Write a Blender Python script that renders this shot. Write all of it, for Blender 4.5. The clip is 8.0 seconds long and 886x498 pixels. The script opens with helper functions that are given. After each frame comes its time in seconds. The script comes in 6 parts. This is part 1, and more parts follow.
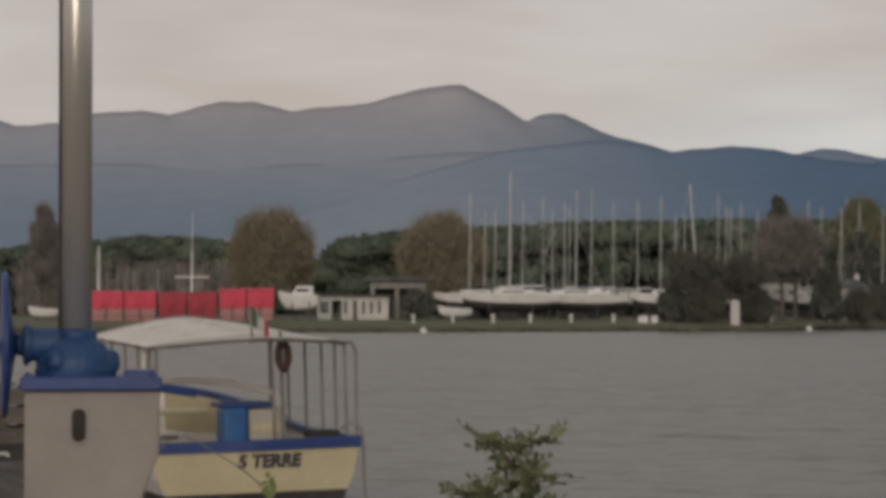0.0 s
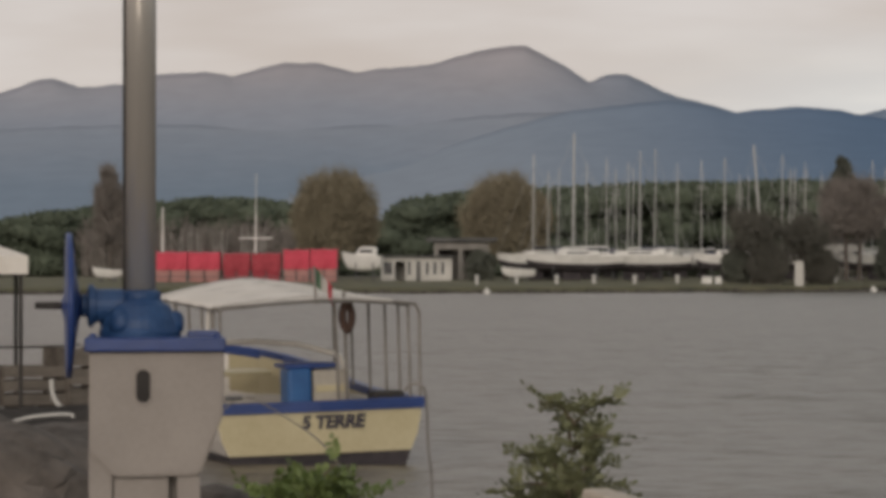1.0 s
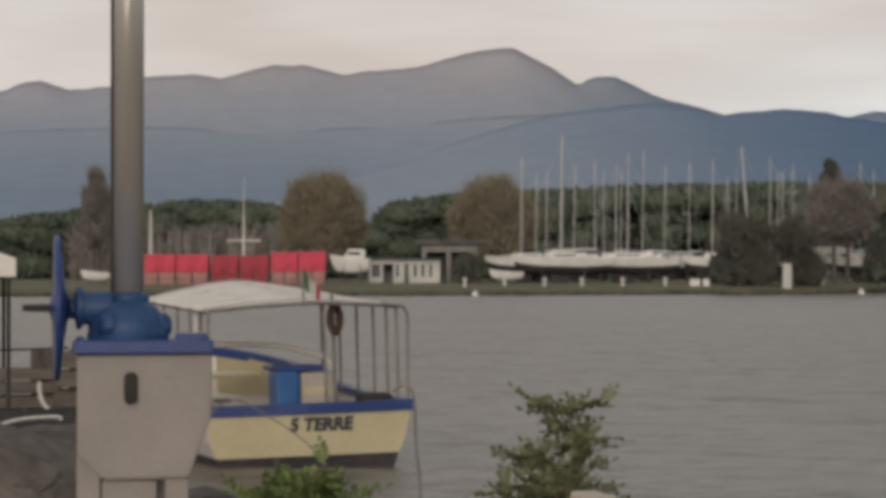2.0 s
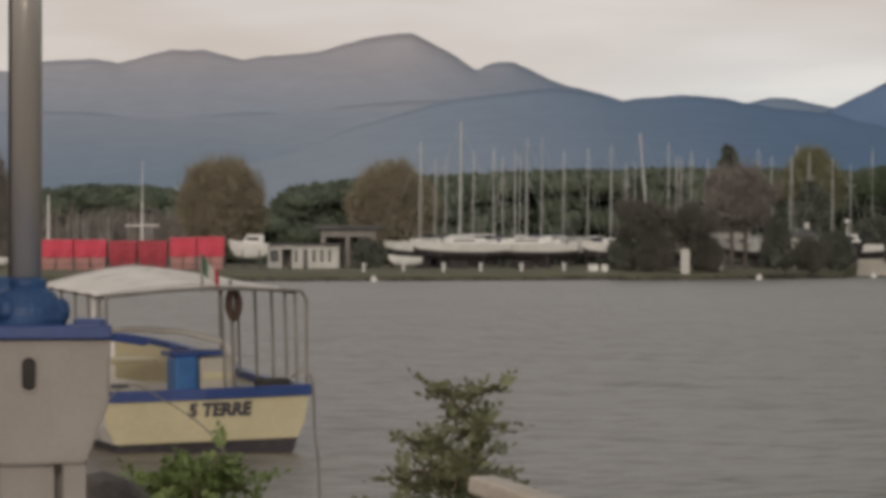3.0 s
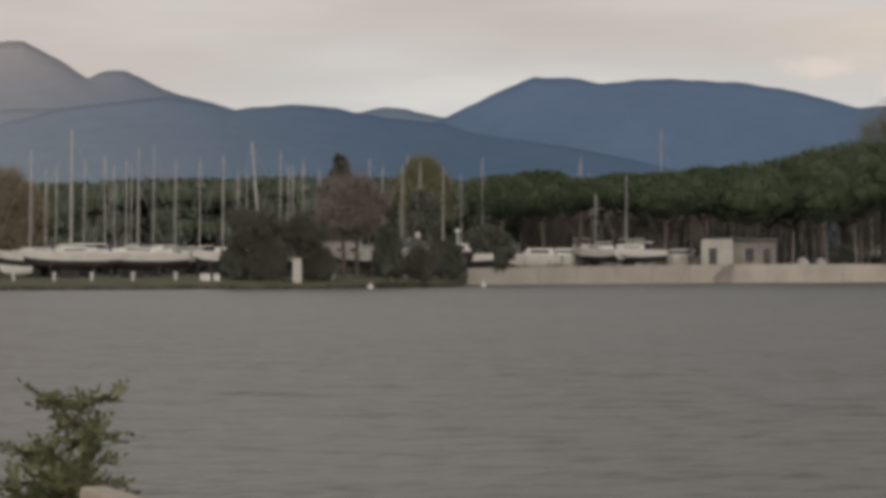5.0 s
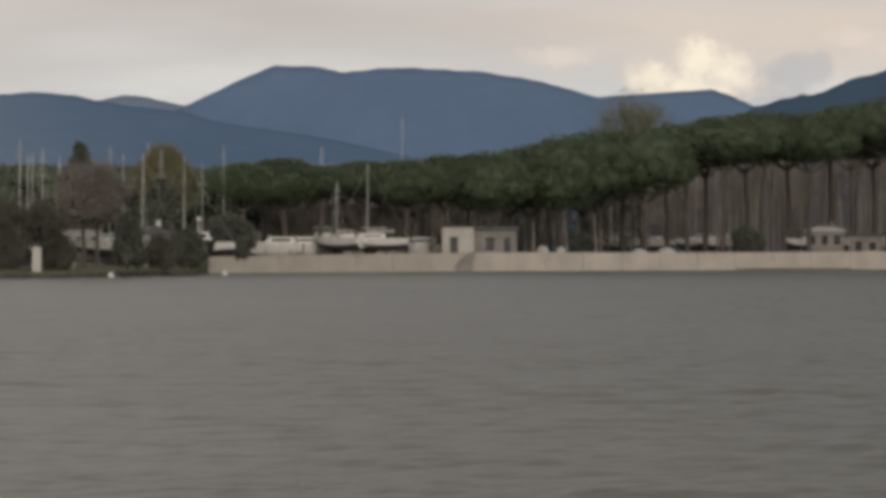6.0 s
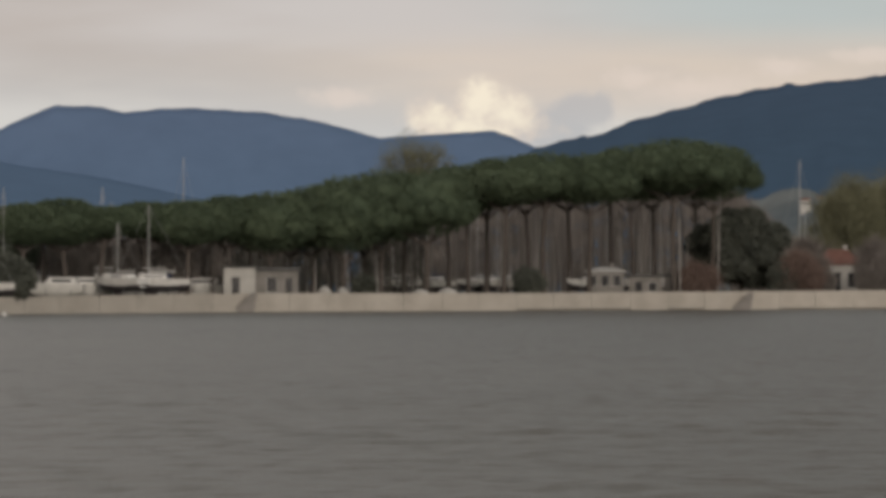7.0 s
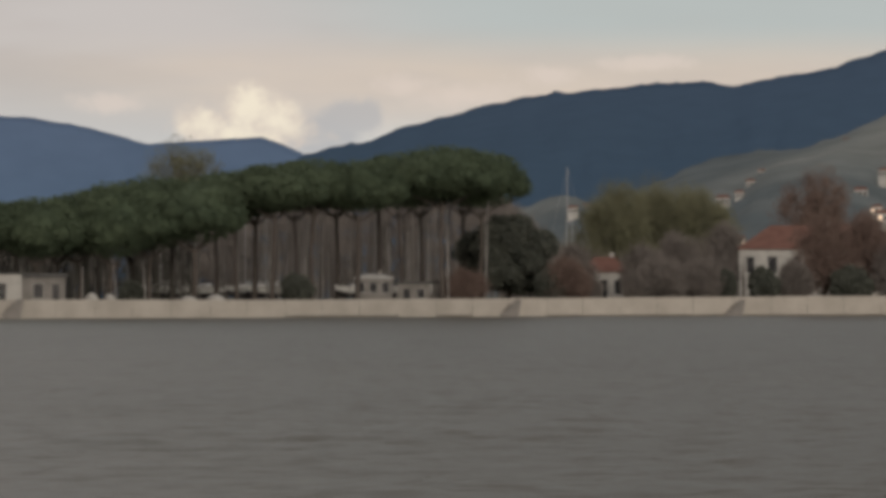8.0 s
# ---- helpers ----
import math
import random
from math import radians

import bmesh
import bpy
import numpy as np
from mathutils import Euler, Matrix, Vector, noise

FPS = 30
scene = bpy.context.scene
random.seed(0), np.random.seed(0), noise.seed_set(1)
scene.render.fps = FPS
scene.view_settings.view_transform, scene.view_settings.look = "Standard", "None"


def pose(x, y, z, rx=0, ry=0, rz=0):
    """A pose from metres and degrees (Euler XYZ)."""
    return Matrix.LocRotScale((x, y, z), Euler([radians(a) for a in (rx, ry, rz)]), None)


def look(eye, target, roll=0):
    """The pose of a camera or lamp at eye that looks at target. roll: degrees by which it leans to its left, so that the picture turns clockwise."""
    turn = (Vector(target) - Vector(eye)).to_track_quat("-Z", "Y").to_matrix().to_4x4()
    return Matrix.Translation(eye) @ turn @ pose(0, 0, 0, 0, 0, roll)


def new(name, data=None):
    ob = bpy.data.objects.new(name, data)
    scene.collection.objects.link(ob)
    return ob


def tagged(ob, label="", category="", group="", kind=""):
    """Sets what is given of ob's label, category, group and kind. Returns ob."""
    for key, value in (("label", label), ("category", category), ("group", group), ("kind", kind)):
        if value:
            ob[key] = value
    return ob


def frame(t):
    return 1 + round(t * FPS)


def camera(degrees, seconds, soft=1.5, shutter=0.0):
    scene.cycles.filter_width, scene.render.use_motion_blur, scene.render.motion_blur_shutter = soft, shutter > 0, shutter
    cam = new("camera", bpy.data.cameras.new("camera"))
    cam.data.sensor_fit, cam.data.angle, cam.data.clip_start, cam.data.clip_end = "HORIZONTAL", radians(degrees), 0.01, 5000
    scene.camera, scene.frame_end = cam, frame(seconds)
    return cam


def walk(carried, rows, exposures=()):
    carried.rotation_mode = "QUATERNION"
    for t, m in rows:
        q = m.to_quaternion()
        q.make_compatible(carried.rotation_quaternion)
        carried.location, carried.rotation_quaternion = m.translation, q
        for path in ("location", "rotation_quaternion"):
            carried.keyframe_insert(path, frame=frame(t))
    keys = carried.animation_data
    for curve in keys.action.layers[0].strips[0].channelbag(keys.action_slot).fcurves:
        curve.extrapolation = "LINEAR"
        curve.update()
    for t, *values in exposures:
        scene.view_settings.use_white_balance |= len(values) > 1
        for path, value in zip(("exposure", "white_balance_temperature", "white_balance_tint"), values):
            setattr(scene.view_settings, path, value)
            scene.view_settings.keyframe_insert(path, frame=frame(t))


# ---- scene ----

# The place: a river mouth seen from its quay at dusk, with a marina and mountains beyond.
# Bearings (b) and elevations (e) are in units of 1/F radian, to the right of and above the first line of sight.
F = 5955.0
EYE = 2.8

cam = camera(15.0, 8.0, soft=4.6)
PATH = [
    (0.0, 1.081, 0.943, 0.035),
    (0.5, 0.695, 0.585, -0.031),
    (1.0, 0.0, 0.278, 0.006),
    (1.2, 0.07, 0.365, 0.0),
    (2.3, 0.35, 0.245, -0.001),
    (2.5, 0.664, 0.092, -0.024),
    (3.0, 1.925, 0.069, 0.042),
    (3.5, 3.616, 0.398, 0.014),
    (4.0, 4.932, 0.564, -0.016),
    (4.2, 5.595, 0.388, -0.015),
    (5.3, 9.785, 0.154, 0.0),
    (5.5, 10.696, 0.034, -0.011),
    (6.0, 12.927, 0.032, -0.014),
    (6.5, 14.697, 0.078, -0.048),
    (7.0, 16.642, 0.723, -0.023),
    (7.5, 18.612, 0.774, 0.04),
    (8.0, 20.585, 0.839, 0.047),
]
EXPOSURES = [(0.0, 0.0), (1.0, 0.22), (2.5, 0.3), (4.0, 0.14), (5.5, 0.1), (6.5, 0.13), (7.5, -0.05), (8.0, -0.02)]
walk(cam, [(t, pose(0, 0, EYE, 90 + pitch, 0, -yaw) @ pose(0, 0, 0, 0, 0, roll)) for t, yaw, pitch, roll in PATH], EXPOSURES)


def spot(b, d):
    """The place in the plan at a bearing and a distance."""
    return d * math.sin(b / F), d * math.cos(b / F)


def lvl(e, d):
    """The height of an elevation at a distance."""
    return EYE + e * d / F


# ---------------------------------------------------------------- light
def nodes_of(tree):
    tree.nodes.clear()

    def n(kind, operation="", use_clamp=False, data_type="", blend_type="", interpolation_type=""):
        made = tree.nodes.new(kind)
        if data_type:
            made.data_type = data_type
        if operation:
            made.operation, made.use_clamp = operation, use_clamp
        if blend_type:
            made.blend_type = blend_type
        if interpolation_type:
            made.interpolation_type = interpolation_type
        return made
    return n, tree.links.new


world = bpy.data.worlds.new("sky")
scene.world = world
world.use_nodes = True
n, link = nodes_of(world.node_tree)


def w_math(op, a, b=None, c=None, clamp=False):
    m = n("ShaderNodeMath", operation=op, use_clamp=clamp)
    for i, v in enumerate((a, b, c)):
        if v is None:
            continue
        if isinstance(v, (int, float)):
            m.inputs[i].default_value = v
        else:
            link(v, m.inputs[i])
    return m.outputs[0]


def w_step(v, lo, hi):
    m = n("ShaderNodeMapRange", interpolation_type="SMOOTHSTEP")
    link(v, m.inputs[0])
    m.inputs[1].default_value, m.inputs[2].default_value = lo, hi
    return m.outputs[0]


def w_mix(fac, a, b):
    m = n("ShaderNodeMix", data_type="RGBA")
    for sock, v in ((m.inputs[0], fac), (m.inputs[6], a), (m.inputs[7], b)):
        if isinstance(v, (int, float)):
            sock.default_value = v
        elif isinstance(v, tuple):
            sock.default_value = (*v, 1)
        else:
            link(v, sock)
    return m.outputs[2]


SUN_AZ, SUN_EL = 184.0, 15.0
sky = n("ShaderNodeTexSky")
sky.sky_type, sky.sun_disc, sky.sun_elevation, sky.sun_rotation = "NISHITA", False, radians(SUN_EL), radians(SUN_AZ)
sky_soft = n("ShaderNodeMix", data_type="RGBA", blend_type="MULTIPLY")
sky_soft.inputs[0].default_value = 1.0
link(sky.outputs[0], sky_soft.inputs[6])
sky_soft.inputs[7].default_value = (0.09, 0.09, 0.09, 1)
where = n("ShaderNodeTexCoord").outputs["Generated"]
part_xyz = n("ShaderNodeSeparateXYZ")
link(where, part_xyz.inputs[0])
dx, dy, dz = part_xyz.outputs
bear = w_math("MULTIPLY", w_math("ARCTAN2", dx, dy), F)
elev = w_math("MULTIPLY", dz, F)


def w_noise(scale, detail, stretch=(1, 1, 1), rough=0.5):
    mp = n("ShaderNodeMapping")
    mp.inputs["Scale"].default_value = stretch
    link(where, mp.inputs[0])
    t = n("ShaderNodeTexNoise")
    t.inputs["Scale"].default_value, t.inputs["Detail"].default_value, t.inputs["Roughness"].default_value = scale, detail, rough
    link(mp.outputs[0], t.inputs["Vector"])
    return t.outputs[0]


# overcast layers: pinkish grey, paler low down, with a clear strip to the right
layer = w_noise(5.0, 6, (1, 1, 5))
layer2 = w_noise(16.0, 5, (1, 1, 6))
pink = w_mix(w_step(layer, 0.35, 0.65), (0.485, 0.418, 0.385), (0.58, 0.53, 0.51))
pale = w_mix(w_step(layer2, 0.35, 0.7), (0.555, 0.545, 0.545), (0.65, 0.63, 0.61))
low = w_math("SUBTRACT", 1.0, w_step(elev, 250, 480), clamp=True)
side = w_step(bear, 100, 800)
cover = w_mix(w_math("MULTIPLY", low, side), pink, pale)
clear = w_math("MULTIPLY", w_step(w_math("ADD", bear, w_math("MULTIPLY", elev, 1.2)), 2250, 2900), w_step(w_math("ADD", elev, w_math("MULTIPLY", layer2, 140)), 420, 560))
cover = w_mix(w_math("MULTIPLY", clear, 0.75), cover, (0.47, 0.53, 0.53))
rim = w_math("MULTIPLY", w_step(bear, 1200, 2000), w_math("SUBTRACT", 1.0, w_step(w_math("ABSOLUTE", w_math("SUBTRACT", elev, 380)), 10, 110)))
cover = w_mix(w_math("MULTIPLY", rim, w_math("MULTIPLY_ADD", layer2, 0.9, 0.15)), cover, (0.72, 0.58, 0.47))


def puff(cb, ce, rb, re, wobble):
    """How far a direction lies inside one billow of the cumulus."""
    u = w_math("DIVIDE", w_math("SUBTRACT", bear, cb), rb)
    v = w_math("DIVIDE", w_math("SUBTRACT", elev, ce), re)
    r = w_math("SQRT", w_math("ADD", w_math("MULTIPLY", u, u), w_math("MULTIPLY", v, v)))
    return w_math("ADD", w_math("SUBTRACT", 1.0, r), w_math("MULTIPLY", w_math("SUBTRACT", wobble, 0.5), 1.6))


wob = w_noise(75.0, 8, rough=0.62)
curl = w_noise(120.0, 8, (1, 1, 1.2), rough=0.65)
wob2 = w_noise(34.0, 5, (1, 1, 1.3))
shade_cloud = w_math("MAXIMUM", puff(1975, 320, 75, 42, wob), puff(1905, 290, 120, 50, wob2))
cover = w_mix(w_math("MULTIPLY", w_step(shade_cloud, 0.0, 0.5), 0.6), cover, (0.42, 0.42, 0.45))
fleece = puff(2175, 355, 130, 34, wob)
for cb, ce, rb, re in ((2070, 375, 70, 26), (2330, 395, 90, 24), (1540, 345, 80, 26), (2500, 415, 120, 20)):
    fleece = w_math("MAXIMUM", fleece, puff(cb, ce, rb, re, curl))
cover = w_mix(w_math("MULTIPLY", w_step(fleece, 0.0, 0.8), 0.55), cover, (0.76, 0.64, 0.57))
lit = puff(1785, 330, 78, 74, wob)
for cb, ce, rb, re in ((1722, 305, 92, 52), (1846, 312, 84, 58), (1790, 290, 150, 46)):
    lit = w_math("MAXIMUM", lit, puff(cb, ce, rb, re, wob))
billow = w_math("ADD", lit, w_math("MULTIPLY", w_math("SUBTRACT", curl, 0.5), 2.6))
cover = w_mix(w_math("MULTIPLY", w_step(lit, 0.0, 0.6), 0.85), cover, w_mix(w_step(billow, 0.0, 1.2), (0.71, 0.60, 0.52), (0.96, 0.85, 0.68)))
# unseen sky overhead and to the right, darkened to grey so the water there dims
dimmed_sky = w_math("MULTIPLY", w_step(bear, 300, 2400), w_step(elev, 560, 1300))
cover = w_mix(w_math("MULTIPLY", dimmed_sky, 0.85), cover, (0.185, 0.18, 0.18))
final = w_mix(0.93, sky_soft.outputs[2], cover)
ground_tint = w_mix(w_step(elev, -200, 60), (0.12, 0.11, 0.10), final)
back = n("ShaderNodeBackground")
link(ground_tint, back.inputs[0])
back.inputs[1].default_value = 1.0
link(back.outputs[0], n("ShaderNodeOutputWorld").inputs[0])

sun = new("sun", bpy.data.lights.new("sun", "SUN"))
sun.data.energy, sun.data.angle, sun.data.color = 1.05, radians(24), (1.0, 0.89, 0.78)
sa, se = radians(SUN_AZ), radians(SUN_EL)
sun.matrix_world = look((0, 0, 50), (-math.sin(sa) * 10, -math.cos(sa) * 10, 50 - math.tan(se) * 10))


# ---------------------------------------------------------------- materials
def surface(name, dark, light, rough=0.7, metal=0.0, scale=3.0, bump=0.2, fine=40.0, stretch=(1, 1, 1), vary=0.0, spec=0.5, bump_dist=0.02):
    """A surface with stains at one scale, grain at another and fine relief."""
    m = bpy.data.materials.new(name)
    m.use_nodes = True
    n, link = nodes_of(m.node_tree)
    co = n("ShaderNodeTexCoord").outputs["Object"]
    mp = n("ShaderNodeMapping")
    mp.inputs["Scale"].default_value = stretch
    link(co, mp.inputs[0])
    big, small = n("ShaderNodeTexNoise"), n("ShaderNodeTexNoise")
    for t, s, d in ((big, scale, 5), (small, fine, 3)):
        link(mp.outputs[0], t.inputs["Vector"])
        t.inputs["Scale"].default_value, t.inputs["Detail"].default_value = s, d
    add = n("ShaderNodeMath", operation="MULTIPLY_ADD")
    link(small.outputs[0], add.inputs[0])
    add.inputs[1].default_value = 0.45
    link(big.outputs[0], add.inputs[2])
    ramp = n("ShaderNodeMapRange")
    link(add.outputs[0], ramp.inputs[0])
    ramp.inputs[1].default_value, ramp.inputs[2].default_value = 0.5, 0.95
    value = ramp.outputs[0]
    if vary:
        info = n("ShaderNodeObjectInfo")
        geo = n("ShaderNodeNewGeometry")
        mix = n("ShaderNodeMath", operation="ADD")
        link(info.outputs["Random"], mix.inputs[0])
        link(geo.outputs["Random Per Island"], mix.inputs[1])
        more = n("ShaderNodeMath", operation="MULTIPLY_ADD")
        link(mix.outputs[0], more.inputs[0])
        more.inputs[1].default_value = vary
        link(value, more.inputs[2])
        sub = n("ShaderNodeMath", operation="SUBTRACT", use_clamp=True)
        link(more.outputs[0], sub.inputs[0])
        sub.inputs[1].default_value = vary
        value = sub.outputs[0]
    mix = n("ShaderNodeMix", data_type="RGBA")
    link(value, mix.inputs[0])
    mix.inputs[6].default_value, mix.inputs[7].default_value = (*dark, 1), (*light, 1)
    bs = n("ShaderNodeBsdfPrincipled")
    link(mix.outputs[2], bs.inputs["Base Color"])
    bs.inputs["Roughness"].default_value, bs.inputs["Metallic"].default_value = rough, metal
    bs.inputs["Specular IOR Level"].default_value = spec
    if bump:
        b = n("ShaderNodeBump")
        b.inputs["Strength"].default_value, b.inputs["Distance"].default_value = bump, bump_dist
        link(small.outputs[0], b.inputs["Height"])
        link(b.outputs[0], bs.inputs["Normal"])
    link(bs.outputs[0], n("ShaderNodeOutputMaterial").inputs[0])
    return m


def range_mat(name, low, high, z0, z1, patch, pale=None, x0=0.0, x1=1.0, grain=0.10):
    """A far mountain side: low and high tones by height, with the ranges' distance haze in the colour."""
    m = bpy.data.materials.new(name)
    m.use_nodes = True
    n, link = nodes_of(m.node_tree)
    co = n("ShaderNodeTexCoord").outputs["Object"]
    xyz = n("ShaderNodeSeparateXYZ")
    link(co, xyz.inputs[0])
    t = n("ShaderNodeTexNoise")
    t.inputs["Scale"].default_value, t.inputs["Detail"].default_value = 0.006, 6
    link(co, t.inputs["Vector"])
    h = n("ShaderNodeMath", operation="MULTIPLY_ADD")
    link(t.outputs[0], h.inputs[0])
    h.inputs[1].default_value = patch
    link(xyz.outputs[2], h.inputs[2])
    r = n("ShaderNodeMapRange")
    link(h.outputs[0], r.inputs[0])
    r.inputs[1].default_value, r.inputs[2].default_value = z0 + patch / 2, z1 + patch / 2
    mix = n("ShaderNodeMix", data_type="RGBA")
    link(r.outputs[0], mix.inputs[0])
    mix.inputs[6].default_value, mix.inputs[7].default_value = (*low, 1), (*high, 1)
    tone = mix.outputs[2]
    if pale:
        # aerial haze painted in: the tone shifts towards one end of the range
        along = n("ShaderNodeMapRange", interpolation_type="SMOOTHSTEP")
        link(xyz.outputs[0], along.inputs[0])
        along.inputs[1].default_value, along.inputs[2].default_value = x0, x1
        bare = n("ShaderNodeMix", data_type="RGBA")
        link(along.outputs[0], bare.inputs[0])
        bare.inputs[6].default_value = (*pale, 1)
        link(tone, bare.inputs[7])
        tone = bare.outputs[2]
    t2 = n("ShaderNodeTexNoise")
    t2.inputs["Scale"].default_value, t2.inputs["Detail"].default_value = 0.03, 5
    link(co, t2.inputs["Vector"])
    g = n("ShaderNodeMix", data_type="RGBA", blend_type="OVERLAY")
    g.inputs[0].default_value = grain
    link(tone, g.inputs[6])
    link(t2.outputs[0], g.inputs[7])
    bs = n("ShaderNodeBsdfPrincipled")
    link(g.outputs[2], bs.inputs["Base Color"])
    bs.inputs["Roughness"].default_value, bs.inputs["Specular IOR Level"].default_value = 1.0, 0.0
    link(bs.outputs[0], n("ShaderNodeOutputMaterial").inputs[0])
    return m


def water_mat():
    m = bpy.data.materials.new("river_water")
    m.use_nodes = True
    n, link = nodes_of(m.node_tree)
    co = n("ShaderNodeTexCoord").outputs["Object"]
    heights = []
    for s, d, st in ((1.6, 5, (1, 1.3, 1)), (7.0, 3, (1, 1.2, 1))):
        mp = n("ShaderNodeMapping")
        mp.inputs["Scale"].default_value = st
        mp.inputs["Rotation"].default_value = (0, 0, 0.3)
        link(co, mp.inputs[0])
        t = n("ShaderNodeTexNoise")
        t.inputs["Scale"].default_value, t.inputs["Detail"].default_value = s, d
        link(mp.outputs[0], t.inputs["Vector"])
        heights.append(t.outputs[0])
    silt = n("ShaderNodeTexNoise")
    silt.inputs["Scale"].default_value, silt.inputs["Detail"].default_value = 0.03, 6
    link(co, silt.inputs["Vector"])
    mix = n("ShaderNodeMix", data_type="RGBA")
    link(silt.outputs[0], mix.inputs[0])
    mix.inputs[6].default_value, mix.inputs[7].default_value = (0.118, 0.103, 0.080, 1), (0.158, 0.139, 0.109, 1)
    bs = n("ShaderNodeBsdfPrincipled")
    link(mix.outputs[2], bs.inputs["Base Color"])
    bs.inputs["Roughness"].default_value, bs.inputs["IOR"].default_value = 0.32, 1.33
    bs.inputs["Specular IOR Level"].default_value = 0.34
    nb = None
    for h, dist, st in ((heights[0], 0.14, 0.7), (heights[1], 0.03, 0.7)):
        b = n("ShaderNodeBump")
        b.inputs["Strength"].default_value, b.inputs["Distance"].default_value = st, dist
        link(h, b.inputs["Height"])
        if nb is not None:
            link(nb, b.inputs["Normal"])
        nb = b.outputs[0]
    link(nb, bs.inputs["Normal"])
    link(bs.outputs[0], n("ShaderNodeOutputMaterial").inputs[0])
    return m


WATER = water_mat()
GRASS = surface("bank_grass", (0.07, 0.075, 0.042), (0.15, 0.14, 0.08), 0.95, scale=0.3, fine=4, bump_dist=0.05)
CONCRETE = surface("pale_concrete", (0.42, 0.385, 0.335), (0.56, 0.52, 0.46), 0.9, scale=0.25, fine=3, vary=0.06)
STAIN = surface("wet_concrete", (0.13, 0.12, 0.10), (0.26, 0.24, 0.20), 0.8, scale=0.4, fine=4)
# range colours include aerial haze: bluer, and paler towards the high tops
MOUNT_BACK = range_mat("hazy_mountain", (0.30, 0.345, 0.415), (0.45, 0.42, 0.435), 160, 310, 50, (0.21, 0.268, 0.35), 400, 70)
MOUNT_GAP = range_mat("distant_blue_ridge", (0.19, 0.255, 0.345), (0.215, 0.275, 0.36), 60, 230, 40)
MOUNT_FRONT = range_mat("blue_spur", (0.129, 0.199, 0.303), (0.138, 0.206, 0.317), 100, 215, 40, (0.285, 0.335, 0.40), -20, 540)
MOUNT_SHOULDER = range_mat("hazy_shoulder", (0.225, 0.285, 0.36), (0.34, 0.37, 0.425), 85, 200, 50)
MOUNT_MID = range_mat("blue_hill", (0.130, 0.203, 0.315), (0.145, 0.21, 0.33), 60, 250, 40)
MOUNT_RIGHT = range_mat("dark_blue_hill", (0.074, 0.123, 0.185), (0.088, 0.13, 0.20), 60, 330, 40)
SLOPE = range_mat("village_slope", (0.14, 0.165, 0.175), (0.27, 0.285, 0.27), 10, 190, 420, grain=0.3)
PINE = surface("pine_needles", (0.068, 0.094, 0.059), (0.108, 0.140, 0.085), 0.85, scale=0.2, fine=2, bump=0, vary=0.2, spec=0.2)
PINE_FAR = surface("far_pine_wood", (0.09, 0.108, 0.082), (0.115, 0.137, 0.10), 0.9, scale=0.1, fine=1, bump=0, vary=0.12, spec=0.1)
BARK = surface("pine_bark", (0.07, 0.06, 0.053), (0.14, 0.119, 0.103), 0.9, scale=2, fine=12, vary=0.2)
PALE_BARK = surface("pale_bark", (0.24, 0.225, 0.21), (0.44, 0.415, 0.39), 0.9, scale=1, fine=9, vary=0.3)
TWIGS = surface("brown_twigs", (0.205, 0.18, 0.128), (0.26, 0.23, 0.166), 0.9, scale=0.3, fine=3, bump=0, vary=0.12, spec=0.1)
GREY_TWIGS = surface("grey_twigs", (0.18, 0.162, 0.148), (0.25, 0.225, 0.205), 0.9, scale=0.3, fine=3, bump=0, vary=0.2, spec=0.1)
RED_TWIGS = surface("russet_twigs", (0.175, 0.127, 0.108), (0.245, 0.18, 0.152), 0.9, scale=0.3, fine=3, bump=0, vary=0.3, spec=0.1)
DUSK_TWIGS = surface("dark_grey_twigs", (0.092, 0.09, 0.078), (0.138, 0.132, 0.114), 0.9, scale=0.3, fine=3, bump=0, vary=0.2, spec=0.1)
OLIVE = surface("olive_leaves", (0.162, 0.163, 0.102), (0.212, 0.210, 0.136), 0.9, scale=0.3, fine=3, bump=0, vary=0.15, spec=0.1)
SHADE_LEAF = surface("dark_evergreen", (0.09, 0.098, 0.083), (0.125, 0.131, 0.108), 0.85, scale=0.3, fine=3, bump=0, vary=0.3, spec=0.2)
BANK_FACE = surface("dark_bank_face", (0.045, 0.04, 0.034), (0.095, 0.085, 0.07), 0.95, scale=0.3, fine=3, bump_dist=0.05)


# ---------------------------------------------------------------- building helpers
def thing(name, x, y, z, label, category, group="", turn=0.0, kind=""):
    ob = new(name)
    ob.empty_display_size = 0.2
    ob.matrix_world = pose(x, y, z, 0, 0, turn)
    return tagged(ob, label, category, group, kind)


def mesh_of(name, bm, material, smooth=False):
    me = bpy.data.meshes.new(name)
    bmesh.ops.recalc_face_normals(bm, faces=bm.faces)
    bm.to_mesh(me)
    bm.free()
    me.materials.append(material)
    if smooth:
        me.shade_smooth()
    return me


def part(name, bm, material=None, parent=None, label="", smooth=False):
    ob = new(name, mesh_of(name, bm, material, smooth) if isinstance(bm, bmesh.types.BMesh) else bm)
    if parent is not None:
        ob.parent = parent
    return tagged(ob, label)


def from_arrays(name, verts, faces, material, smooth=False):
    me = bpy.data.meshes.new(name)
    me.from_pydata([tuple(v) for v in verts], [], [tuple(f) for f in faces])
    me.update()
    me.materials.append(material)
    if smooth:
        me.shade_smooth()
    return me


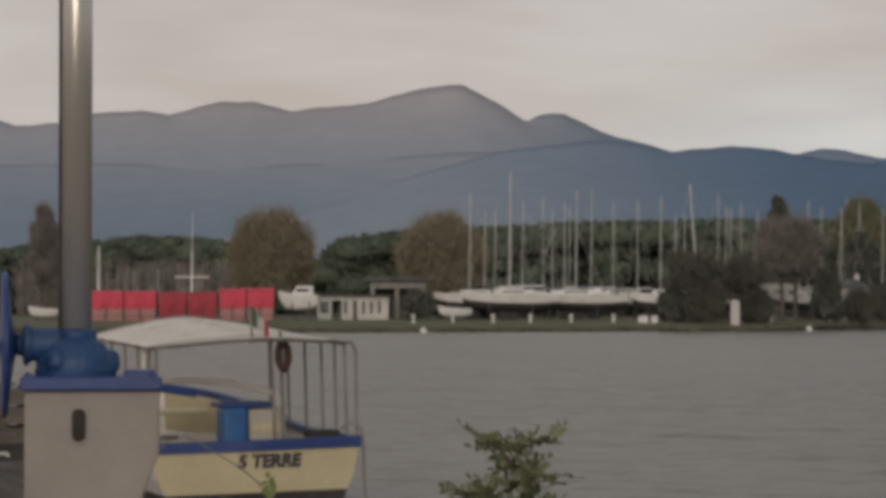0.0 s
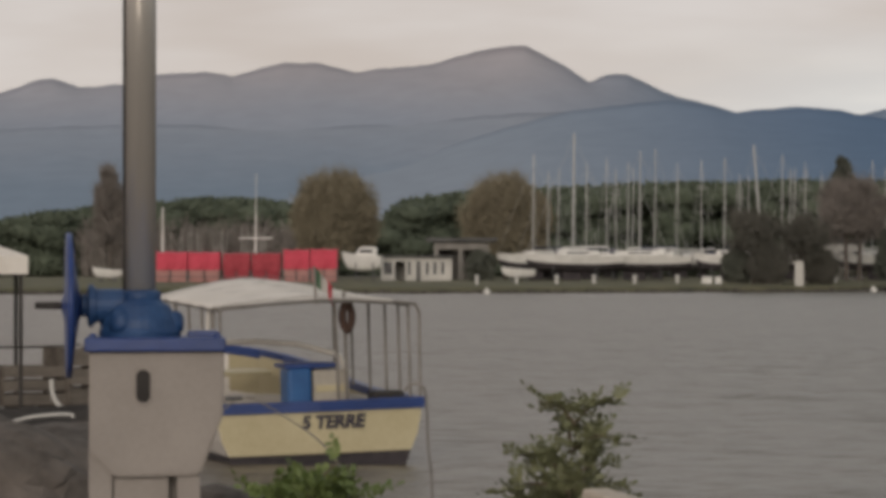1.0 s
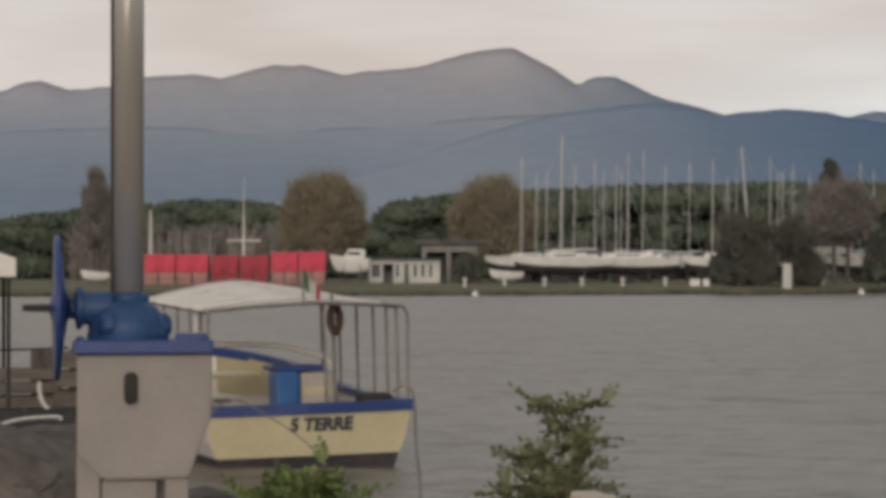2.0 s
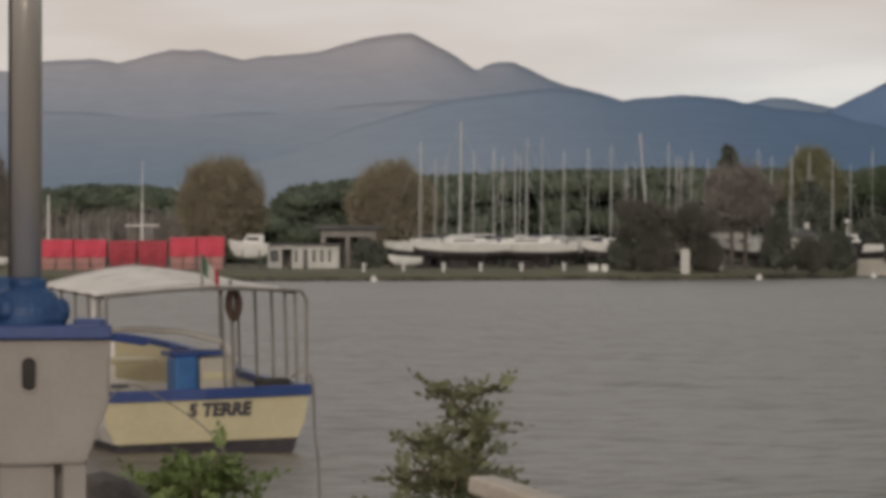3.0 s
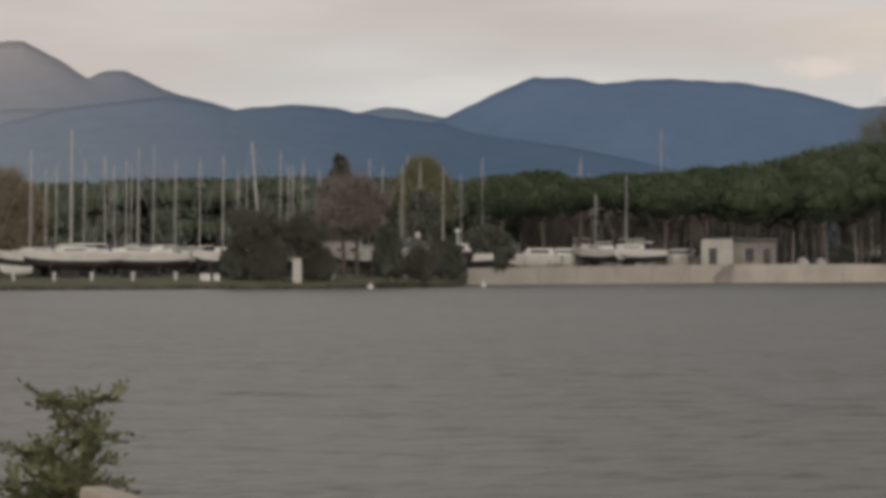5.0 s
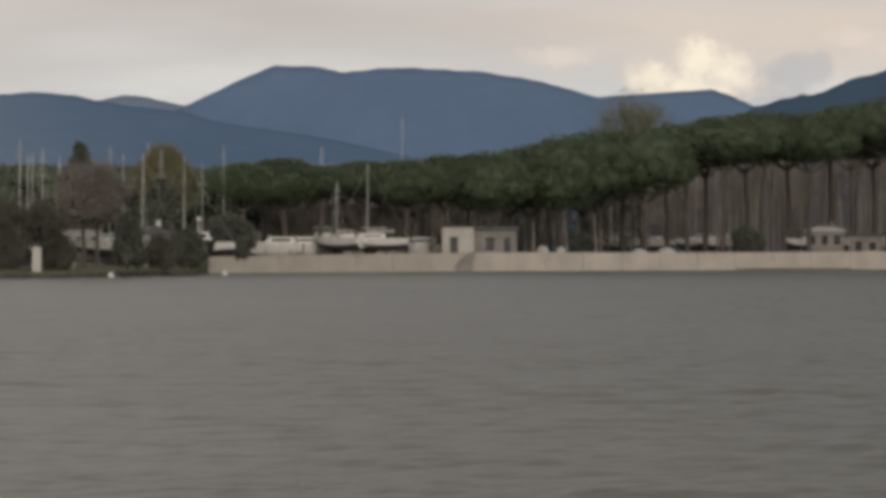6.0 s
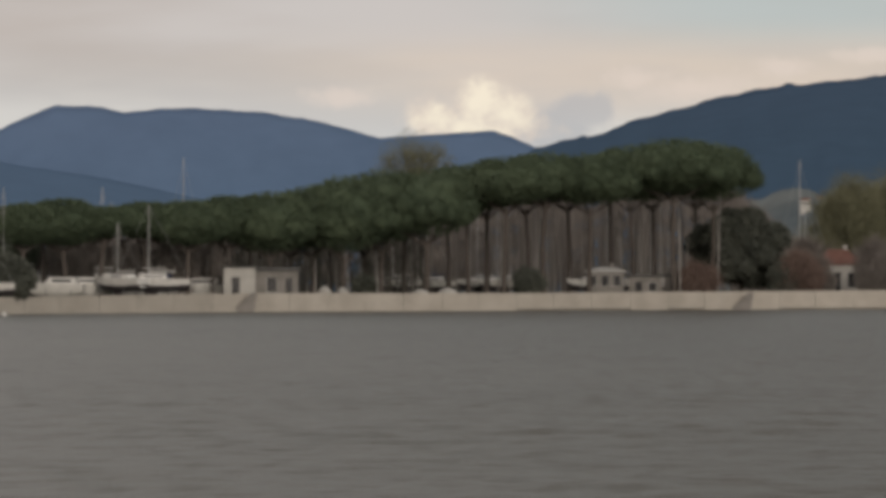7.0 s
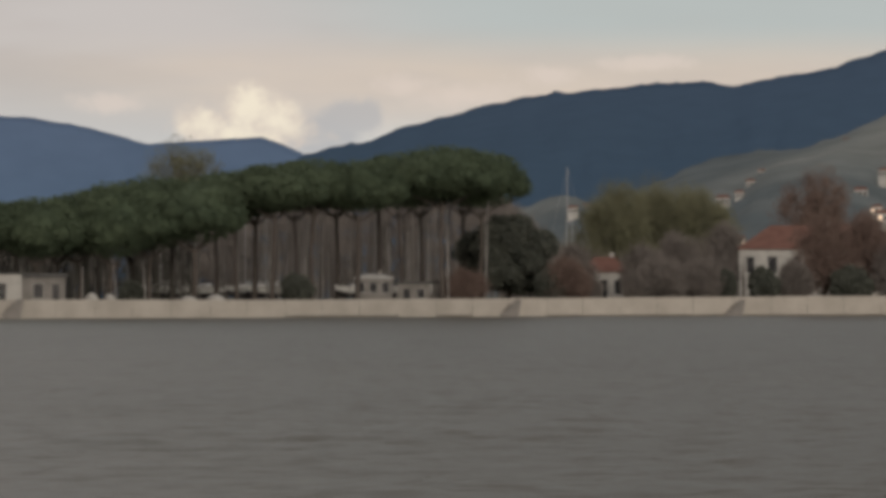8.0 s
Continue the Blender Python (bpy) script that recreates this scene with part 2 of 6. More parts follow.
def box(bm, x0, x1, y0, y1, z0, z1, bevel=0.0):
    made = bmesh.ops.create_cube(bm, size=1.0, matrix=Matrix.Translation(((x0 + x1) / 2, (y0 + y1) / 2, (z0 + z1) / 2)) @ Matrix.Diagonal((x1 - x0, y1 - y0, z1 - z0, 1)))
    if bevel:
        edges = list({e for v in made["verts"] for e in v.link_edges})
        bmesh.ops.bevel(bm, geom=edges, offset=bevel, segments=2, affect="EDGES", profile=0.5)
    return bm


def boxed(x0, x1, y0, y1, z0, z1, bevel=0.0):
    return box(bmesh.new(), x0, x1, y0, y1, z0, z1, bevel)


def rod(bm, a, b, r0, r1=None, sides=8):
    a, b = Vector(a), Vector(b)
    r1 = r0 if r1 is None else r1
    turn = (b - a).to_track_quat("Z", "Y").to_matrix().to_4x4()
    bmesh.ops.create_cone(bm, cap_ends=True, segments=sides, radius1=r0, radius2=max(r1, 1e-4), depth=(b - a).length,
                          matrix=Matrix.Translation((a + b) / 2) @ turn)
    return bm


def rods(points, r, sides=8):
    bm = bmesh.new()
    for a, b in zip(points, points[1:]):
        rod(bm, a, b, r, r, sides)
    return bm


def turned(profile, sides=24, m=Matrix.Identity(4)):
    """A body of revolution round z from (radius, height) pairs."""
    bm = bmesh.new()
    rings = []
    for r, z in profile:
        rings.append([bm.verts.new(m @ Vector((r * math.cos(a), r * math.sin(a), z))) for a in (2 * math.pi * k / sides for k in range(sides))])
    for p, q in zip(rings, rings[1:]):
        for k in range(sides):
            bm.faces.new((p[k], p[(k + 1) % sides], q[(k + 1) % sides], q[k]))
    bm.faces.new(rings[0][::-1])
    bm.faces.new(rings[-1])
    return bm


# ---------------------------------------------------------------- ground and water
def shore(b):
    """The distance of the far water's edge at a bearing."""
    return float(np.interp(b, (-3000, -900, -84, 429, 716, 905, 916, 928, 1378, 1883, 2256, 2911, 4500), (326, 326, 331, 346, 362, 384, 402, 420, 460, 492, 520, 556, 600)))


def build_water():
    rng = np.random.default_rng(4)
    rad = [9.0]
    while rad[-1] < 600:
        rad.append(rad[-1] + 0.11 + 0.0026 * rad[-1])
    rad = np.array(rad + [900, 1500, 2500, 4800])
    fine = np.linspace(-950, 3100, 396) / F
    coarse = np.linspace(3100 / F, 2 * math.pi - 950 / F, 44)[1:-1]
    ang = np.concatenate([fine, coarse])
    R, A = np.meshgrid(rad, ang, indexing="ij")
    X, Y = R * np.sin(A), R * np.cos(A)
    Z = np.zeros_like(X)
    for k in range(30):
        length = rng.uniform(0.55, 1.0) * 1.09 ** k
        th = rng.normal(0.4, 1.1)
        kx, ky = 2 * math.pi / length * math.sin(th), 2 * math.pi / length * math.cos(th)
        amp = 0.0070 * length ** 0.3
        patch = 0.6 + 0.4 * np.sin(X * rng.uniform(0.02, 0.12) + Y * rng.uniform(0.02, 0.1) + rng.uniform(0, 6))
        fade = np.clip(length * 400 / np.maximum(R, 1) - 0.8, 0, 1)
        Z += amp * patch * fade * np.sin(kx * X + ky * Y + rng.uniform(0, 6.28))
    Z *= np.clip((620 - R) / 60, 0, 1) * ((A >= fine[0]) & (A <= fine[-1]))
    nr, na = R.shape
    verts = np.stack([X, Y, Z], -1).reshape(-1, 3)
    i = np.arange(nr - 1)[:, None] * na
    j = np.arange(na)[None, :]
    k = (j + 1) % na
    faces = np.stack([i + j, i + k, i + na + k, i + na + j], -1).reshape(-1, 4)
    me = bpy.data.meshes.new("river")
    me.vertices.add(len(verts))
    me.vertices.foreach_set("co", verts.ravel())
    me.loops.add(faces.size)
    me.loops.foreach_set("vertex_index", faces.ravel().astype(np.int32))
    me.polygons.add(len(faces))
    me.polygons.foreach_set("loop_start", np.arange(len(faces), dtype=np.int32) * 4)
    me.update(calc_edges=True)
    me.validate()
    me.shade_smooth()
    me.materials.append(WATER)
    tagged(new("water", me), "choppy grey-brown river water with small wind waves", "water", kind="structure")


build_water()


def build_far_ground():
    """The far shore: a grassy bank on the one side, made ground behind the flood wall on the other, flat to the hills."""
    verts, faces = [], []
    bs = list(np.linspace(-2600, 900, 60)) + list(np.linspace(930, 4600, 60))
    steps = (0.0, 0.6, 5.0, 12.0, 24.0, 150.0, 900.0, 4200.0)
    for b in bs:
        d0 = shore(b)
        walled = b > 915
        top = 1.05 if not walled else 1.7
        heights = (-0.6, 0.42 if not walled else 1.5, 0.62 if not walled else 1.6, 0.82 if not walled else top, top, top + 0.2, top + 0.3, top + 1)
        for s, z in zip(steps, heights):
            d = d0 + s + (1.2 if walled else 0)
            x, y = spot(b, d)
            verts.append((x, y, z + (0.12 * noise.noise((x * 0.2, y * 0.2, 0)) if 1 < s < 300 else 0)))
    k = len(steps)
    for i in range(len(bs) - 1):
        for j in range(k - 1):
            faces.append((i * k + j, (i + 1) * k + j, (i + 1) * k + j + 1, i * k + j + 1))
    me = from_arrays("ground", verts, faces, GRASS, True)
    tagged(new("ground", me), "flat far shore with rough dull grass", "ground", kind="structure")


build_far_ground()


def build_flood_wall():
    """Concrete panels along the far quay, each one cast separately, with a stained foot at the water."""
    wall = thing("wall_far_quay", 0, 0, 0, "long pale concrete flood wall along the far quay", "wall", kind="structure")
    tops = lambda b: float(np.interp(b, (928, 1378, 1883, 2256, 2911, 4500), (2.09, 2.56, 2.56, 2.8, 3.26, 3.6)))
    b = 929.0
    rng = random.Random(3)
    while b < 3600:
        b2 = b + rng.uniform(62, 70)
        for (c0, c1, z0, z1, out, mat, nm) in ((b + 0.25, b2 - 0.25, 0.25, 1, 0.0, CONCRETE, "panel"), (b, b2, -0.8, 0.5, 0.16, STAIN if rng.random() < 0.45 and b > 1850 else CONCRETE, "footing")):
            bm = bmesh.new()
            vs = []
            for c in (c0, c1):
                for dd in (-out, 0.9):
                    x, y = spot(c, shore(c) + dd)
                    zt = tops(c) + rng.uniform(-0.02, 0.02) if nm == "panel" else 0.27
                    vs += [bm.verts.new((x, y, z0)), bm.verts.new((x, y, zt))]
            for q in ((0, 1, 3, 2), (4, 6, 7, 5), (0, 4, 5, 1), (2, 3, 7, 6), (1, 5, 7, 3), (0, 2, 6, 4)):
                bm.faces.new([vs[i] for i in q])
            part(nm, bm, mat, wall)
        b = b2


build_flood_wall()


def build_bank_edge():
    """The dark broken edge of the far bank: rough stones and earth at the waterline."""
    rng = np.random.default_rng(12)
    heap = Heap()
    for b in np.arange(-1150, 914, 3.2):
        d = shore(b) - 0.15 + rng.uniform(-0.2, 0.3)
        x, y = spot(b, d)
        r = rng.uniform(0.16, 0.3)
        heap.core((x, y, rng.uniform(-0.05, 0.22)), (r * rng.uniform(0.8, 1.5), r, r * rng.uniform(0.7, 1.2)), 1.0, rng)
    tagged(new("bank_edge", heap.mesh("bank_edge", BANK_FACE)), "dark broken stone and earth edge of the far bank", "bank edge", kind="stuff")


# ---------------------------------------------------------------- mountains
def mountain(name, ridge, d_ridge, d_foot, material, label, rough=0.03, spur=0.15, seed=1, foot=0.0):
    """One range: a skyline that falls towards the viewer in spurs and gullies."""
    rb = np.array([p[0] for p in ridge], float)
    re = np.array([p[1] for p in ridge], float)
    bs = np.arange(rb[0], rb[-1], 9.0)
    rows = 26
    verts = []
    for b in bs:
        e = float(np.interp(b, rb, re))
        e += 2.2 * noise.fractal((b * 0.03, seed * 7.1, 0), 0.8, 2.0, 5) * rough / 0.03
        soft_e = sum(float(np.interp(b + 30 * k, rb, re)) for k in range(-6, 7)) / 13
        for j in range(rows):
            t = j / (rows - 1)
            body = min(1.0, t * 7)
            g = spur * (noise.fractal((b * 0.006 + t * 0.6, t * 1.3 + seed, seed * 3.3), 0.9, 2.1, 5)) * math.sin(math.pi * min(1, t * 1.05))
            h = max(0.0, (1 - t) ** 0.85 + g * 0.4)
            d = d_ridge + (d_foot - d_ridge) * t
            x, y = spot(b, d)
            cap = EYE + e * d / F * 0.985 if t > 0 else 1e9
            z = foot + (EYE + (e + (soft_e - e) * body) * d_ridge / F - foot) * h
            verts.append((x, y, min(z, cap)))
        x, y = spot(b, d_ridge + 250)
        verts.append((x, y, 0.0))
    k = rows + 1
    faces = []
    for i in range(len(bs) - 1):
        for j in range(rows - 1):
            faces.append((i * k + j, i * k + j + 1, (i + 1) * k + j + 1, (i + 1) * k + j))
        faces.append((i * k + rows, i * k, (i + 1) * k, (i + 1) * k + rows))
    me = from_arrays(name, verts, faces, material, True)
    tagged(new(name, me), label, "mountain", kind="structure")


BACK = [(-2200, 220), (-1500, 260), (-1000, 280), (-780, 302), (-721, 323), (-686, 330), (-642, 313), (-567, 318), (-503, 337), (-413, 341), (-374, 334), (-284, 358), (-224, 358), (-159, 342), (-84, 350), (-24, 355),
        (66, 380), (120, 389), (146, 388), (186, 370), (261, 324), (296, 338), (326, 338), (395, 304), (515, 271), (560, 262), (640, 258), (720, 235), (900, 180), (1200, 100)]
FAR_GAP = [(480, 150), (560, 220), (620, 262), (690, 268), (728, 264), (788, 276), (830, 268), (888, 256), (960, 250), (1200, 180)]
SHOULDER = [(-2200, 200), (-1400, 190), (-780, 238), (-600, 246), (-480, 250), (-300, 240), (-100, 250), (120, 268), (220, 272), (330, 235), (500, 140), (650, 0)]
SPUR = [(-760, 0), (-500, 110), (-304, 150), (-84, 176), (66, 230), (216, 272), (366, 289), (400, 292), (450, 284), (515, 270), (614, 279), (693, 275), (730, 265), (800, 254), (888, 246), (933, 230), (993, 220), (1111, 204), (1228, 180), (1400, 140), (1600, 70), (1800, 0)]
MID = [(400, 0), (700, 150), (800, 215), (888, 256), (968, 294), (1020, 318), (1048, 328), (1128, 325), (1168, 315), (1228, 322), (1288, 324), (1408, 317), (1487, 306), (1557, 289), (1617, 272), (1706, 278), (1816, 285), (1850, 275), (1895, 254), (2000, 230), (2400, 200)]
RIGHT = [(1500, 0), (1700, 130), (1860, 230), (1895, 255), (1995, 276), (2075, 303), (2175, 331), (2275, 355), (2345, 364), (2415, 369), (2515, 381), (2605, 382), (2654, 375), (2734, 392), (2833, 408), (2920, 437), (3100, 480), (3700, 520), (4600, 430)]
VILLAGE = [(2050, 0), (2200, 90), (2275, 160), (2355, 186), (2405, 168), (2460, 180), (2515, 203), (2615, 248), (2694, 263), (2773, 262), (2833, 282), (2919, 321), (3200, 380), (4600, 360)]
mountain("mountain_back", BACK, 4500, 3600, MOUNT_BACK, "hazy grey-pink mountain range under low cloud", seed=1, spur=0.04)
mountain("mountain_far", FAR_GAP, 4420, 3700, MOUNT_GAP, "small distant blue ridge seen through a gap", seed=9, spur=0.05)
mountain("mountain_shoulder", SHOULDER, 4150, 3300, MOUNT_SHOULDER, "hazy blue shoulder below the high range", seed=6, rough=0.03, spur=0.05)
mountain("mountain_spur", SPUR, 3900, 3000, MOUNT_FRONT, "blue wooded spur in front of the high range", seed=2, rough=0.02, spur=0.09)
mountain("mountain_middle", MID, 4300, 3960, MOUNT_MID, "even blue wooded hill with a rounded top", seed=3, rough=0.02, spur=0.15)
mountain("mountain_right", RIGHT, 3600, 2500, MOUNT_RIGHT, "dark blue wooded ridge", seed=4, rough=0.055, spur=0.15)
mountain("hillside", VILLAGE, 2300, 1500, SLOPE, "grey-green hillside dotted with houses", seed=5, rough=0.07, spur=0.2)


# ---------------------------------------------------------------- trees
def unit_ball():
    bm = bmesh.new()
    bmesh.ops.create_icosphere(bm, subdivisions=1, radius=1.0)
    v = np.array([p.co[:] for p in bm.verts])
    f = np.array([[q.index for q in p.verts] for p in bm.faces])
    bm.free()
    return v, f


BALL_V, BALL_F = unit_ball()


class Heap:
    """Collects vertices and triangles of one mesh."""

    def __init__(self):
        self.v, self.f, self.count = [], [], 0

    def add(self, v, f):
        self.v.append(np.asarray(v, float))
        self.f.append(np.asarray(f, int) + self.count)
        self.count += len(v)

    def mesh(self, name, material):
        v, f = np.concatenate(self.v), np.concatenate(self.f)
        me = bpy.data.meshes.new(name)
        me.vertices.add(len(v))
        me.vertices.foreach_set("co", v.ravel().astype(np.float32))
        me.loops.add(f.size)
        me.loops.foreach_set("vertex_index", f.ravel().astype(np.int32))
        me.polygons.add(len(f))
        me.polygons.foreach_set("loop_start", np.arange(len(f), dtype=np.int32) * 3)
        me.update(calc_edges=True)
        me.materials.append(material)
        return me

    def core(self, c, r, size, rng):
        """A dark inner body of a lobe, a little uneven."""
        wob = 1 + 0.18 * np.sin(BALL_V @ rng.normal(0, 2.6, (3, 1)) + rng.uniform(0, 6)) * np.cos(BALL_V @ rng.normal(0, 3.5, (3, 1)))
        self.add(BALL_V * wob * np.asarray(r) * size + np.asarray(c), BALL_F)

    def blades(self, points, length, width, rng, up=0.0):
        """Separate leaf blades or twigs: thin triangles at the points."""
        k = len(points)
        way = rng.normal(0, 1, (k, 3))
        way[:, 2] = way[:, 2] * (1 - 0.5 * up) + up * 2.0
        way /= np.linalg.norm(way, axis=1)[:, None]
        side = np.cross(way, rng.normal(0, 1, (k, 3)))
        side /= np.linalg.norm(side, axis=1)[:, None]
        ln = length * rng.uniform(0.5, 1.4, (k, 1))
        v = np.stack([points - side * width, points + side * width, points + way * ln], 1).reshape(-1, 3)
        self.add(v, np.arange(3 * k).reshape(-1, 3))

    def stem(self, a, b, r0, r1, sides=6):
        a, b = np.asarray(a, float), np.asarray(b, float)
        z = (b - a) / np.linalg.norm(b - a)
        x = np.cross(z, (0.3, 0.9, 0.1))
        x /= np.linalg.norm(x)
        y = np.cross(z, x)
        t = np.arange(sides) * 2 * math.pi / sides
        ring = np.cos(t)[:, None] * x + np.sin(t)[:, None] * y
        v = np.concatenate([a + ring * r0, b + ring * r1])
        f = []
        for i in range(sides):
            j = (i + 1) % sides
            f += [(i, j, sides + j), (i, sides + j, sides + i)]
        self.add(v, f)


build_bank_edge()


def on_lobe(c, r, k, rng, lo=0.82, hi=1.12):
    p = rng.normal(0, 1, (k, 3))
    p /= np.linalg.norm(p, axis=1)[:, None]
    return p * np.asarray(r) * rng.uniform(lo, hi, (k, 1)) + np.asarray(c)


def stone_pine(b, top_e, under_e, half, d, seed, ground=1.7):
    """An umbrella pine: a bare leaning trunk that forks into a fan of limbs under a wide flat crown."""
    rng = np.random.default_rng(seed)
    x, y = spot(b, d)
    tree = thing("stone_pine", x, y, ground, "tall umbrella pine with a flat dark green crown", "tree", "umbrella pines behind the flood wall")
    zt, zu, rad = lvl(top_e, d) - ground, lvl(under_e - 8 - rng.uniform(0, 30), d) - ground, half * d / F
    th0 = zt - zu
    lean = rng.normal(0, 0.035 * zu, 2)
    wood, leaves = Heap(), Heap()
    base = np.array((-lean[0], -lean[1], -0.3))
    fork = np.array((0, 0, zu + th0 * 0.12))
    mid = base * 0.45 + fork * 0.55 + np.array((*rng.normal(0, 0.18, 2), 0))
    r0 = rng.uniform(0.30, 0.44)
    wood.stem(base, mid, r0 * 1.15, r0 * 0.85, 8)
    wood.stem(mid, fork, r0 * 0.85, r0 * 0.65, 8)
    th = zt - zu
    rad *= 1.3
    lobes = [((0, 0, zu + th * 0.52), (rad * 0.95, rad * 0.95, th * 0.46))]
    for k in range(15):
        a = 2 * math.pi * k / 15 + rng.uniform(-0.2, 0.2)
        q = rng.uniform(0.66, 0.82)
        s = rng.uniform(0.19, 0.25)
        lobes.append(((rad * q * math.cos(a), rad * q * math.sin(a), zu + th * rng.uniform(0.40, 0.54)), (rad * s, rad * s, th * rng.uniform(0.13, 0.2))))
    for k in range(6):
        a = rng.uniform(0, 6.28)
        lobes.append(((rad * 0.4 * math.cos(a), rad * 0.4 * math.sin(a), zu + th * 0.68), (rad * 0.38, rad * 0.38, th * 0.26)))
    for c, r in lobes[1:9]:
        tip = np.array(c) - np.array((0, 0, r[2] * 0.4))
        wood.stem(fork * 0.93, tip, r0 * 0.42, r0 * 0.12, 5)
    for i, (c, r) in enumerate(lobes):
        leaves.core(c, r, 0.84, rng)
        leaves.blades(on_lobe(c, r, 4200 if i == 0 else 440, rng, 0.80, 1.03), 0.46, 0.15, rng, 0.3)
    belt = zu + th * 0.5
    for pts in leaves.v:
        under = pts[:, 2] < belt
        pts[under, 2] = belt + (pts[under, 2] - belt) * 0.72
    part("trunk", wood.mesh("trunk", BARK), None, tree)
    part("crown", leaves.mesh("crown", PINE), None, tree)


PINE_TOP = ((960, 152), (1055, 164), (1130, 157), (1218, 160), (1327, 169), (1445, 181), (1500, 192), (1547, 207), (1629, 218), (1741, 220), (1792, 234), (1894, 245), (1986, 246), (2058, 259), (2143, 271), (2240, 262))
PINE_UNDER = ((960, 98), (1300, 96), (1380, 92), (1445, 76), (1560, 72), (1650, 82), (1730, 120), (1790, 136), (1850, 148), (1950, 160), (2240, 172))
crown_top = lambda b: float(np.interp(b, [p[0] for p in PINE_TOP], [p[1] for p in PINE_TOP]))
crown_under = lambda b: float(np.interp(b, [p[0] for p in PINE_UNDER], [p[1] for p in PINE_UNDER]))
FRONT_PINES = [(990, 50, 0), (1060, 62, 2), (1132, 54, -6), (1204, 58, 0), (1280, 58, -3), (1352, 60, 0), (1424, 62, 0), (1496, 66, -2), (1556, 66, 0), (1624, 76, 2), (1700, 76, 0), (1772, 70, -2), (1842, 72, 0), (1912, 74, 2), (1990, 70, -2), (2060, 70, 0), (2138, 84, 2), (2208, 68, -2)]
for i, (b, h, up) in enumerate(FRONT_PINES):
    stone_pine(b, crown_top(b) + up, crown_under(b), h, shore(b) + (14, 22, 17, 26)[i % 4], 100 + i)
REAR_PINES = (1025, 1096, 1168, 1242, 1316, 1388, 1460, 1528, 1590, 1662, 1736, 1808, 1876, 1950, 2026, 2100, 2176)
for i, b in enumerate(REAR_PINES):
    stone_pine(b, crown_top(b) * 0.97 - 4, crown_under(b) + 8, 56, shore(b) + (36, 48, 42)[i % 3], 200 + i)


def leafy(name, b, base_e, top_e, half, d, material, seed, label, bare=False, ground=1.05, bark=None, trunks=1, slim=1.0, dense=1.0, group="", dome=False, ragged=0.12):
    """A broad tree or bush: limbs that fork into lobes of leaves, or of bare twigs in winter."""
    rng = np.random.default_rng(seed)
    x, y = spot(b, d)
    tree = thing(name, x, y, ground, label, "bush" if "bush" in name else "tree", group)
    zt, rad = lvl(top_e, d) - ground, half * d / F
    zb = max(0.15, lvl(base_e, d) - ground)
    wood, leaves = Heap(), Heap()
    th = zt - zb
    lobes = []
    for k in range(13):
        h = (k + 0.6) / 13.4
        a = k * 2.4 + rng.uniform(-0.4, 0.4)
        env = math.sin(math.pi * min(1.0, 0.16 + 0.78 * h ** slim)) ** 0.8
        q = rad * 0.72 * env * rng.uniform(0.65, 1.1)
        s = rad * rng.uniform(0.40, 0.52) * (0.55 + 0.45 * env)
        lobes.append(((q * math.cos(a), q * math.sin(a), zb + th * (0.1 + 0.80 * h)), (s, s, min(s * 1.15, th * 0.3))))
    if dome:
        # an even round head: lobes spread over a shell, fuller towards the top
        lobes = []
        for k in range(38):
            v = 1 - 1.85 * (k + 0.5) / 38
            ring = math.sqrt(1 - v ** 2.4) if v > 0 else 1.0 - 0.22 * v * v
            a = k * 2.39996 + rng.uniform(-0.3, 0.3)
            q = rad * 0.76 * ring * rng.uniform(1 - ragged * 1.6, 1 + ragged * 0.8)
            w = rng.uniform(1 - ragged, 1 + ragged)
            lobes.append(((q * math.cos(a), q * math.sin(a), zb + th * (0.47 + 0.40 * v * rng.uniform(1 - ragged, 1 + ragged * 0.5))), (rad * 0.26 * w, rad * 0.26 * w, th * 0.14 * w)))
        for k in range(8):
            a = k * 2.4
            lobes.append(((rad * 0.3 * math.cos(a), rad * 0.3 * math.sin(a), zb + th * (0.2 + 0.075 * k)), (rad * 0.36, rad * 0.36, th * 0.17)))
    for k in range(trunks):
        off = (k - (trunks - 1) / 2) * rad * 0.32
        top = np.array((off * 1.3, 0, zb + th * 0.45))
        base = np.array((off, 0, -0.25))
        r0 = 0.02 * zt + 0.06
        wood.stem(base, top, r0, r0 * 0.6, 7)
        for c, r in lobes[k::trunks]:
            wood.stem(base + (top - base) * min(1.0, max(0.3, (c[2] - base[2]) / (top[2] - base[2]) * 0.75)), c, r0 * 0.4, r0 * 0.08, 5)
    for c, r in lobes:
        if bare:
            leaves.blades(on_lobe(c, r, int(420 * dense), rng, 0.1, 1.32), 1.0, 0.045, rng, 0.7)
            leaves.blades(on_lobe(c, r, int(240 * dense), rng, 0.3, 1.3), 0.36, 0.15, rng, 0.0)
            leaves.blades(on_lobe(c, r, int(90 * dense), rng, 0.8, 1.5), 1.6, 0.03, rng, 1.2)
        else:
            leaves.core(c, r, 0.68, rng)
            leaves.blades(on_lobe(c, r, int(760 * dense), rng, 0.62, 1.12), 0.55, 0.2, rng, 0.2)
    part("trunk", wood.mesh("trunk", bark or BARK), None, tree)
    part("crown", leaves.mesh("crown", material), None, tree)
    return tree


